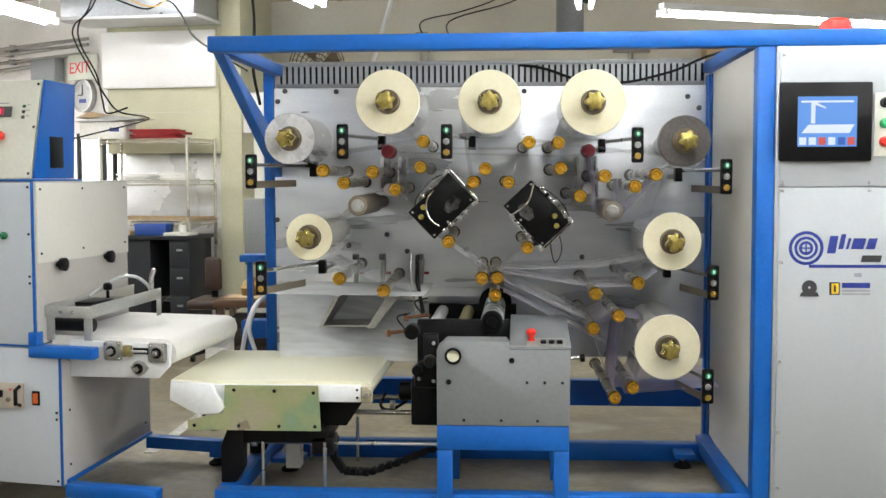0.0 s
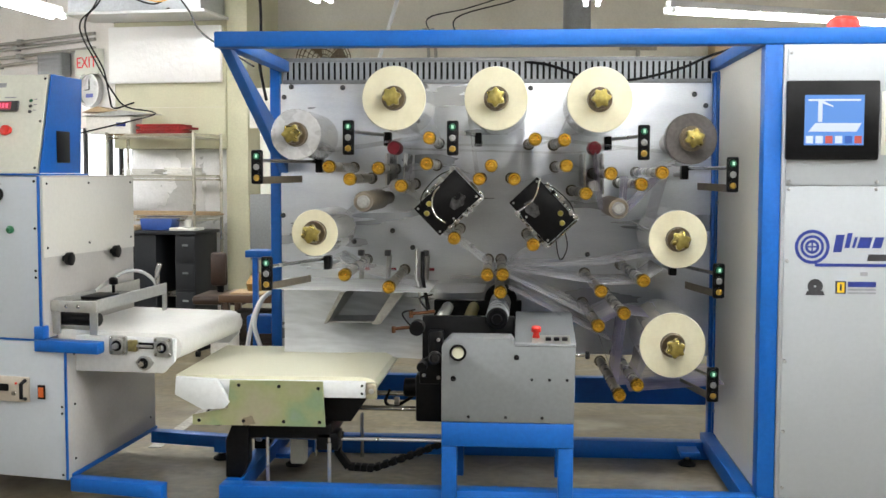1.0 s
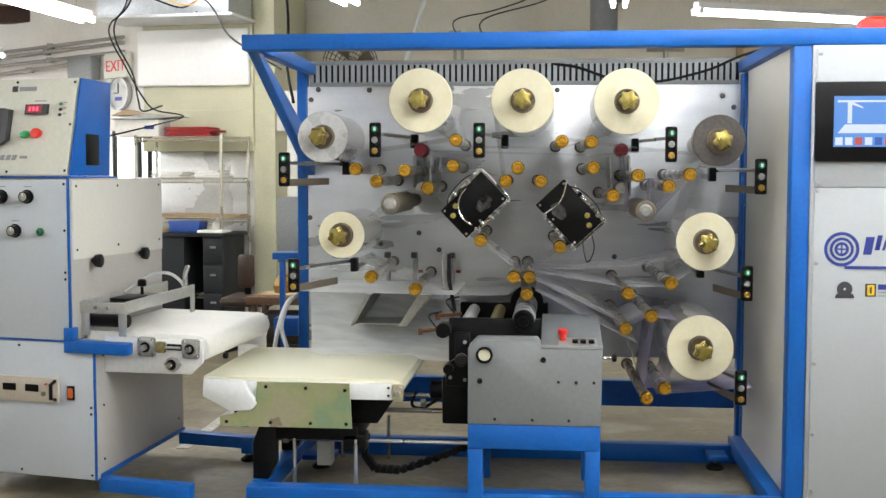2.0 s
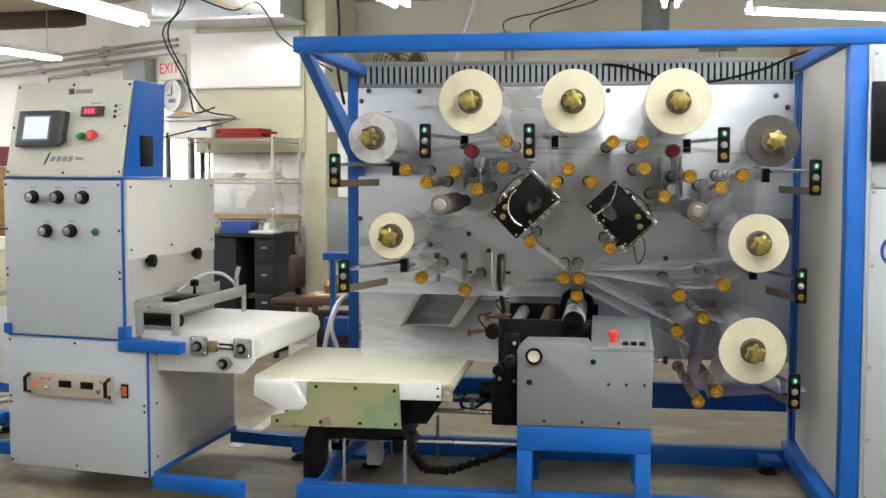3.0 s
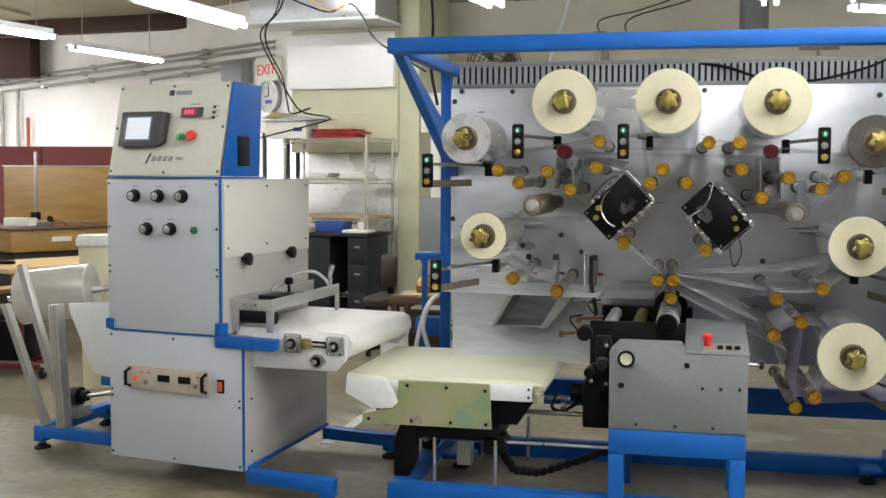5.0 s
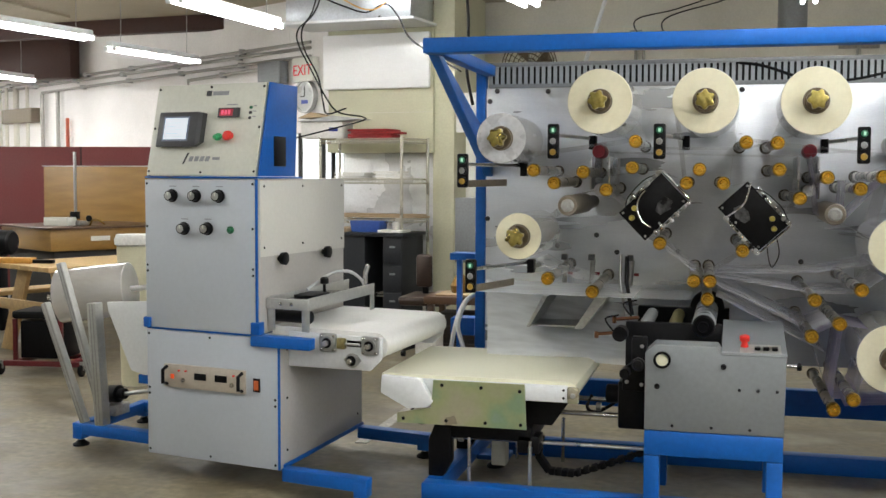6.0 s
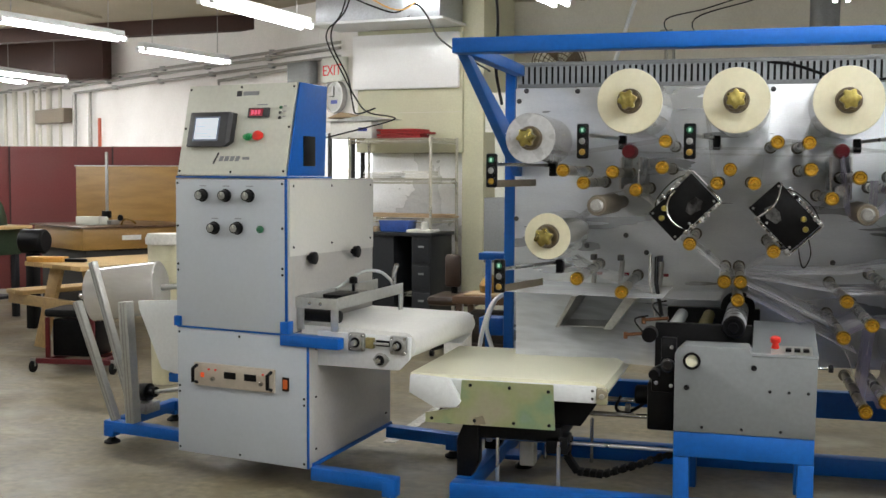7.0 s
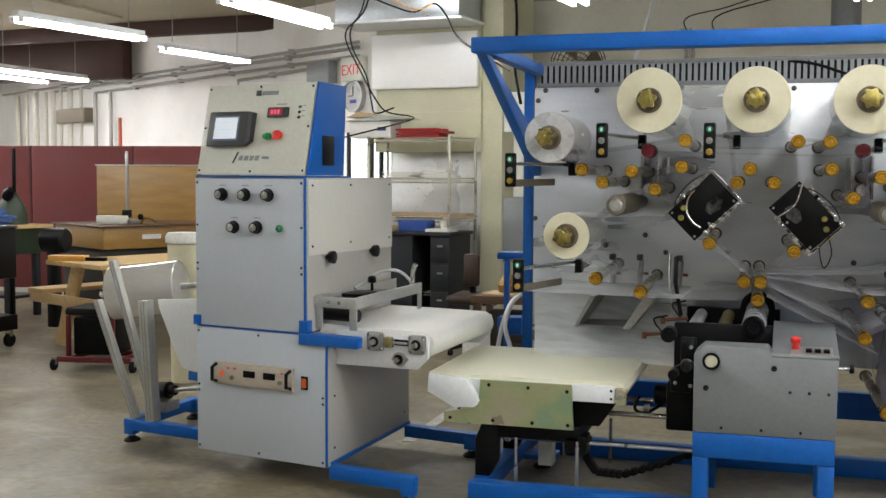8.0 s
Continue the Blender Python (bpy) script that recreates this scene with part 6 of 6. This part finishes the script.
bk = thing("wall_bracket_shelf", "narrow steel bracket under the wall carton", "bracket", (2.05, 10.2, 2.6), world=True)
part("bracket", box(B(), 1.9, 2.2, 9.88, 10.3, 2.62, 2.648, 0.003), DULL, bk)

# loose cables from the ceiling
cl = thing("hanging_cable", "black cables hanging from the ceiling in loops", "cable", (-2.9, 6.0, 1.7), world=True)
part("cable", tube(B(), [(-2.74, 6, 3.445), (-2.84, 6, 2.72), (-2.98, 6, 2.53), (-2.97, 6, 2.42), (-2.88, 6, 2.26), (-2.81, 6.1, 2.06), (-2.76, 6.2, 1.96), (-2.62, 6.3, 1.93), (-2.56, 6.2, 1.9), (-2.67, 6, 1.84), (-2.85, 5.6, 1.74), (-2.9, 5.0, 1.64), (-2.5, 4.22, 1.62)], 0.0055, 8), RUBBER, cl)
part("cable", tube(B(), [(-2.70, 6, 3.445), (-2.8, 6, 2.75), (-2.94, 6, 2.55), (-2.93, 6, 2.4), (-2.82, 6, 2.2), (-2.78, 6, 2.02), (-2.85, 6.2, 1.95), (-2.8, 6.4, 2.0)], 0.006, 8), RUBBER, cl)
c2 = thing("hanging_cable", "thin dark cables slung below the ceiling", "cable", (-2.3, 6.0, 2.6), world=True)
part("cable", tube(B(), [(-2.8, 6, 2.75), (-2.63, 6, 2.68), (-2.46, 6, 2.63), (-2.31, 6, 2.68), (-2.17, 5.9, 2.57), (-1.9, 5.5, 2.36), (-1.4, 5.05, 2.11)], 0.006, 8), RUBBER, c2)
part("cable", tube(B(), [(-2.9, 6, 2.9), (-2.5, 6, 2.66), (-2.3, 6, 2.7), (-2.1, 6, 2.95)], 0.005, 8), ORANGE, c2)
c3 = thing("hanging_cable", "black cable drop beside the frame", "cable", (-1.5, 5.6, 2.2), world=True)
part("cable", tube(B(), [(-1.74, 5.6, 3.445), (-1.62, 5.6, 2.62), (-1.58, 5.5, 2.3), (-1.5, 5.2, 2.1), (-1.42, 5.04, 1.9)], 0.009, 8), RUBBER, c3)
for pts in ([(-1.0, 9.4, 3.05), (-0.6, 9.4, 3.15), (-0.2, 9.4, 3.3)], [(-0.7, 9.2, 3.02), (-0.1, 9.2, 3.2), (0.3, 9.2, 3.42)]):
    c4 = thing("ceiling_wire", "thin wire slung under the ceiling", "cable", pts[0], world=True)
    part("wire", tube(B(), [(pts[0][0], 10.2, pts[0][2] - 0.1)] + pts + [(pts[-1][0] + 0.1, 8.8, 3.445)], 0.007, 6), RUBBER, c4)

# ---- the far left corner ----
MARDK = mat("dark_maroon_trim", (0.05, 0.014, 0.014), 0.6)
pt = thing("office_partition", "maroon fabric partition screens along the wall", "partition", (-9.2, 8.9, 0), 14)
for i in range(3):
    p = part("panel", box(B(), -0.9 + i * 1.32, 0.4 + i * 1.32, 0, 0.06, 0.08, 1.84, 0.012), MAROON, pt)
    part("post", box(B(), 0.402 + i * 1.32, 0.418 + i * 1.32, 0.0, 0.06, 0, 1.842, 0.004), MARDK, pt)
st = thing("surface_table", "brown box-like surface table, its stand coloured as the shade below", "table", (-6.86, 10.2, 0), 58, placed=True)
part("table_top", box(B(), 0.0, 1.45, 0.0, 1.35, 0.93, 0.95, 0.004), DKWOOD, st)
part("apron", box(B(), 0.04, 1.41, 0.04, 1.31, 0.70, 0.929, 0.006), OAK, st)
# shade under the table is put into this block's near-black colour
part("stand", box(B(), 0.1, 1.35, 0.1, 1.25, 0.0, 0.699, 0.006), mat("recess_shade_black", (0.02, 0.018, 0.016), 0.7), st)
part("label", box(B(), 0.48, 0.7, 0.034, 0.039, 0.80, 0.85), PAPER, st)
wpn = thing("plywood_board", "large upright varnished wooden board behind the table", "board", (-8.03, 9.2, 0), 6)
part("board", box(B(), 0, 1.95, 0, 0.03, 0, 1.6, 0.004), OAK, wpn)
part("edge", box(B(), -0.02, -0.001, -0.004, 0.034, 0, 1.612, 0.003), ALU, wpn)
part("edge", box(B(), -0.02, 1.95, -0.004, 0.034, 1.6005, 1.612, 0.003), ALU, wpn)
hg = thing("height_gauge", "steel height gauge standing on the table", "gauge", (-6.72, 7.95, 0.951), world=True)
part("base", box(B(), -6.82, -6.6, 7.85, 8.0, 0.951, 1.0, 0.008), DULL, hg)
part("column", box(B(), -6.74, -6.71, 7.93, 7.95, 1.0, 1.75, 0.003), DULL, hg)
part("slide", box(B(), -6.77, -6.68, 7.9, 7.96, 1.02, 1.1, 0.004), BLACK, hg)
hg.location += Vector((-0.16, 0.6, 0))
gb2 = thing("gauge_block", "pale steel block on the table", "block", (-7.0, 7.9, 0.951), world=True)
part("block", box(B(), -7.2, -6.88, 7.85, 8.0, 0.951, 1.04, 0.006), PALE, gb2)
gb2.location += Vector((0.05, 0.45, 0))
tl = thing("dial_gauge", "small brass and black dial gauge", "gauge", (-6.2, 7.9, 0.951), world=True)
part("stand", tube(B(), [(-6.3, 7.9, 0.951), (-6.25, 7.9, 1.02), (-6.15, 7.9, 1.0), (-6.1, 7.9, 0.97)], 0.01, 8), DKBRASS, tl)
part("dial", cyl(B(), (-6.3, 7.88, 1.03), (-6.3, 7.9, 1.03), 0.035, 16, 0.003), BLACK, tl)
tl.location += Vector((-0.36, 0.6, 0))
# picnic table
pk = thing("picnic_table", "pale pine picnic table with attached bench", "table", (-5.33, 8.54, 0), 65, placed=True)
dots("top_board", box(B(), -0.62, 1.35, 0, 0.142, 0, 0.038, 0.004), PINE, pk, [(0, -0.35 + i * 0.147, 0.722) for i in range(6)])
dots("bench_board", box(B(), -0.55, 1.3, 0, 0.14, 0, 0.038, 0.004), PINE, pk, [(0, y, 0.45) for y in (-0.62, -0.475)] + [(0, y, 0.45) for y in (0.7, 0.845)])
for u in (-0.45, 0.75):
    for s in (1, -1):
        lg = part("leg", prism(B(), [(-0.12, 0), (0.05, 0), (0.35, 0.72), (0.18, 0.72)], (u - 0.02 + 0.045 * (s > 0), u + 0.02 + 0.045 * (s > 0)), "x", 0.004), PINE, pk)
        lg.matrix_basis = Matrix.Translation((0, -0.38 if s > 0 else 0.55, 0)) @ (Matrix() if s > 0 else Matrix.Scale(-1, 4, (0, 1, 0)))
    part("cross_beam", box(B(), u - 0.062, u - 0.022, -0.66, 1.02, 0.36, 0.449, 0.004), PINE, pk)
wbx = thing("wood_block", "small orange wooden block on the picnic table", "block", (-5.84, 8.2, 0.761), 10, placed=True)
part("block", box(B(), -0.16, 0.16, -0.06, 0.06, 0, 0.045, 0.006), mat("orange_wood", (0.6, 0.3, 0.06), 0.5, vary=0.1), wbx)
blk = thing("black_tool", "small black tool on the picnic table", "tool", (-5.6, 8.25, 0.761), 10, placed=True)
part("tool", box(B(), -0.09, 0.09, -0.03, 0.03, 0, 0.03, 0.008), BLACK, blk)
# bucket
bkt = thing("plastic_drum", "tall cream plastic drum with white lid liner", "drum", (-4.07, 5.6, 0), world=True)
part("drum", lathe(B(), (-4.07, 5.6, 0), (-4.07, 5.6, 1.03), [(0, 0), (0, 0.10), (0.03, 0.105), (0.97, 0.125), (1, 0.125), (1, 0.11), (0.9, 0.105), (0.9, 0)], 28), mat("cream_plastic", (0.7, 0.67, 0.48), 0.45, vary=0.04), bkt)
part("rim", lathe(B(), (-4.07, 5.6, 1.0), (-4.07, 5.6, 1.08), [(0, 0.128), (0.1, 0.14), (0.6, 0.142), (1, 0.125), (1, 0.0)], 28), PAPER, bkt)
# red mechanic's stool
ms = thing("mechanic_stool", "black padded stool on red castor frame", "stool", (-4.98, 5.75, 0), 12)
part("seat", box(B(), -0.2, 0.22, -0.16, 0.18, 0.42, 0.48, 0.02), RUBBER, ms)
part("tray", box(B(), -0.15, 0.2, -0.12, 0.15, 0.12, 0.4, 0.01), BLACK, ms)
REDP = mat("red_enamel", (0.11, 0.008, 0.012), 0.4)
part("base_bar", box(B(), -0.25, 0.35, -0.2, -0.16, 0.07, 0.11, 0.006), REDP, ms)
part("base_bar", box(B(), -0.25, 0.35, 0.16, 0.2, 0.07, 0.11, 0.006), REDP, ms)
part("base_bar", box(B(), 0.25, 0.3, -0.159, 0.159, 0.07, 0.11, 0.006), REDP, ms)
part("base_bar", box(B(), -0.2, -0.15, -0.159, 0.159, 0.07, 0.11, 0.006), REDP, ms)
for u in (-0.17, 0.19):
    part("upright", box(B(), u - 0.015, u + 0.015, -0.17, -0.14, 0.11, 0.42, 0.003), REDP, ms)
for u, v in ((-0.28, -0.18), (-0.28, 0.18), (0.36, -0.18), (0.36, 0.18)):
    w = part("castor", cyl(B(), (u - 0.016, v, 0.045), (u + 0.016, v, 0.045), 0.045, 18, 0.006), RUBBER, ms)
    part("fork", box(B(), u - 0.02, u + 0.02, v - 0.012, v + 0.012, 0.046, 0.11, 0.003), DULL, w)
# tool chest at the edge
tc = thing("tool_chest", "black rolling tool chest with drawers and steel handles", "tool chest", (-6.52, 6.0, 0), world=True)
part("body", box(B(), -7.1, -6.27, 5.76, 6.25, 0.6, 1.03, 0.008), BLACK, tc)
part("lid", box(B(), -7.11, -6.26, 5.745, 6.26, 1.031, 1.05, 0.004), BEZEL, tc)
part("shelf", box(B(), -7.1, -6.27, 5.75, 6.25, 0.15, 0.28, 0.006), BLACK, tc)
for x in (-7.09, -6.31):
    for y in (5.76, 6.2):
        part("post", box(B(), x, x + 0.035, y, y + 0.035, 0.281, 0.599, 0.003), BLACK, tc)
for z in (0.61, 0.72, 0.83, 0.93):
    d = part("drawer", box(B(), -7.07, -6.3, 5.744, 5.759, z, z + 0.09, 0.004), BLACK, tc)
    part("handle", box(B(), -7.0, -6.33, 5.728, 5.7435, z + 0.062, z + 0.08, 0.004), STEEL, d)
for x in (-7.05, -6.32):
    for y in (5.8, 6.2):
        w = part("castor", cyl(B(), (x - 0.02, y, 0.06), (x + 0.02, y, 0.06), 0.06, 20, 0.008), RUBBER, tc)
        part("fork", box(B(), x - 0.028, x + 0.028, y - 0.02, y + 0.02, 0.09, 0.149, 0.003), STEEL, w)
# green bench with a machine and cloth
GRN = mat("green_machine_paint", (0.022, 0.04, 0.02), 0.5, vary=0.2)
gt = thing("green_cabinet", "dark green steel workshop cabinet with wooden top", "cabinet", (-7.6, 7.5, 0), world=True)
part("body", box(B(), -8.2, -7.22, 7.3, 7.8, 0.66, 0.93, 0.008), GRN, gt)
for x, y in ((-8.18, 7.32), (-7.3, 7.32), (-8.18, 7.72), (-7.3, 7.72)):
    part("leg", box(B(), x, x + 0.06, y, y + 0.06, 0.0, 0.659, 0.004), DESK, gt)
part("lower_shelf", box(B(), -8.17, -7.25, 7.4, 7.76, 0.2, 0.23, 0.003), DESK, gt)
part("top", box(B(), -8.25, -7.12, 7.25, 7.85, 0.931, 0.965, 0.004), PINE, gt)
part("notice", box(B(), -7.5, -7.38, 7.29, 7.299, 0.78, 0.88), PAPER, gt)
vs = thing("bench_vise", "dark green cast-iron bench machine with tall post", "vise", (-7.46, 7.6, 0.966), world=True)
part("body", lathe(B(), (-7.46, 7.6, 0.966), (-7.46, 7.6, 1.3), [(0, 0), (0, 0.17), (0.3, 0.16), (0.6, 0.13), (1, 0.05), (1, 0)], 20), GRN, vs)
part("head", lathe(B(), (-7.44, 7.5, 1.24), (-7.36, 7.5, 1.33), [(0, 0), (0, 0.05), (0.5, 0.06), (1, 0.04), (1, 0)], 16), BLACK, vs)
part("post", box(B(), -7.49, -7.46, 7.64, 7.67, 1.29, 1.76, 0.003), BLACK, vs)
ct = thing("blue_cloth", "crumpled blue cloth lying on the cabinet", "cloth", (-7.7, 7.45, 0.966), world=True)
cb2 = B()
bmesh.ops.create_icosphere(cb2, subdivisions=4, radius=1)
for v in cb2.verts:
    k = 1 + 0.35 * noise.noise(v.co * 2.2) + 0.16 * noise.noise(v.co * 6)
    v.co = Vector((-7.62 + v.co.x * 0.3 * k, 7.45 + v.co.y * 0.14 * k, 0.966 + max(0, v.co.z * 0.11 * k + 0.05)))
part("cloth", cb2, CLOTH, ct)
lg2 = thing("floor_motor", "black round motor housing beside the cabinet", "motor", (-6.95, 7.2, 0), world=True)
part("housing", cyl(B(), (-7.0, 7.1, 0.85), (-6.75, 7.15, 0.85), 0.12, 24, 0.02), BLACK, lg2)
part("pedestal", box(B(), -6.94, -6.84, 7.07, 7.17, 0, 0.74, 0.01), BLACK, lg2)
for e in (gt, vs, ct):
    e.location.x -= 0.22
lg2.location.x += 0.18
# faded line on the floor
solid("floor_line", box(B(), -2.05, -1.98, 4.9, 7.5, 0.0, 0.004), mat("worn_white_paint", (0.5, 0.49, 0.46), 0.7, vary=0.3, patch=9), "worn white line painted on the floor", "floor line", "structure")
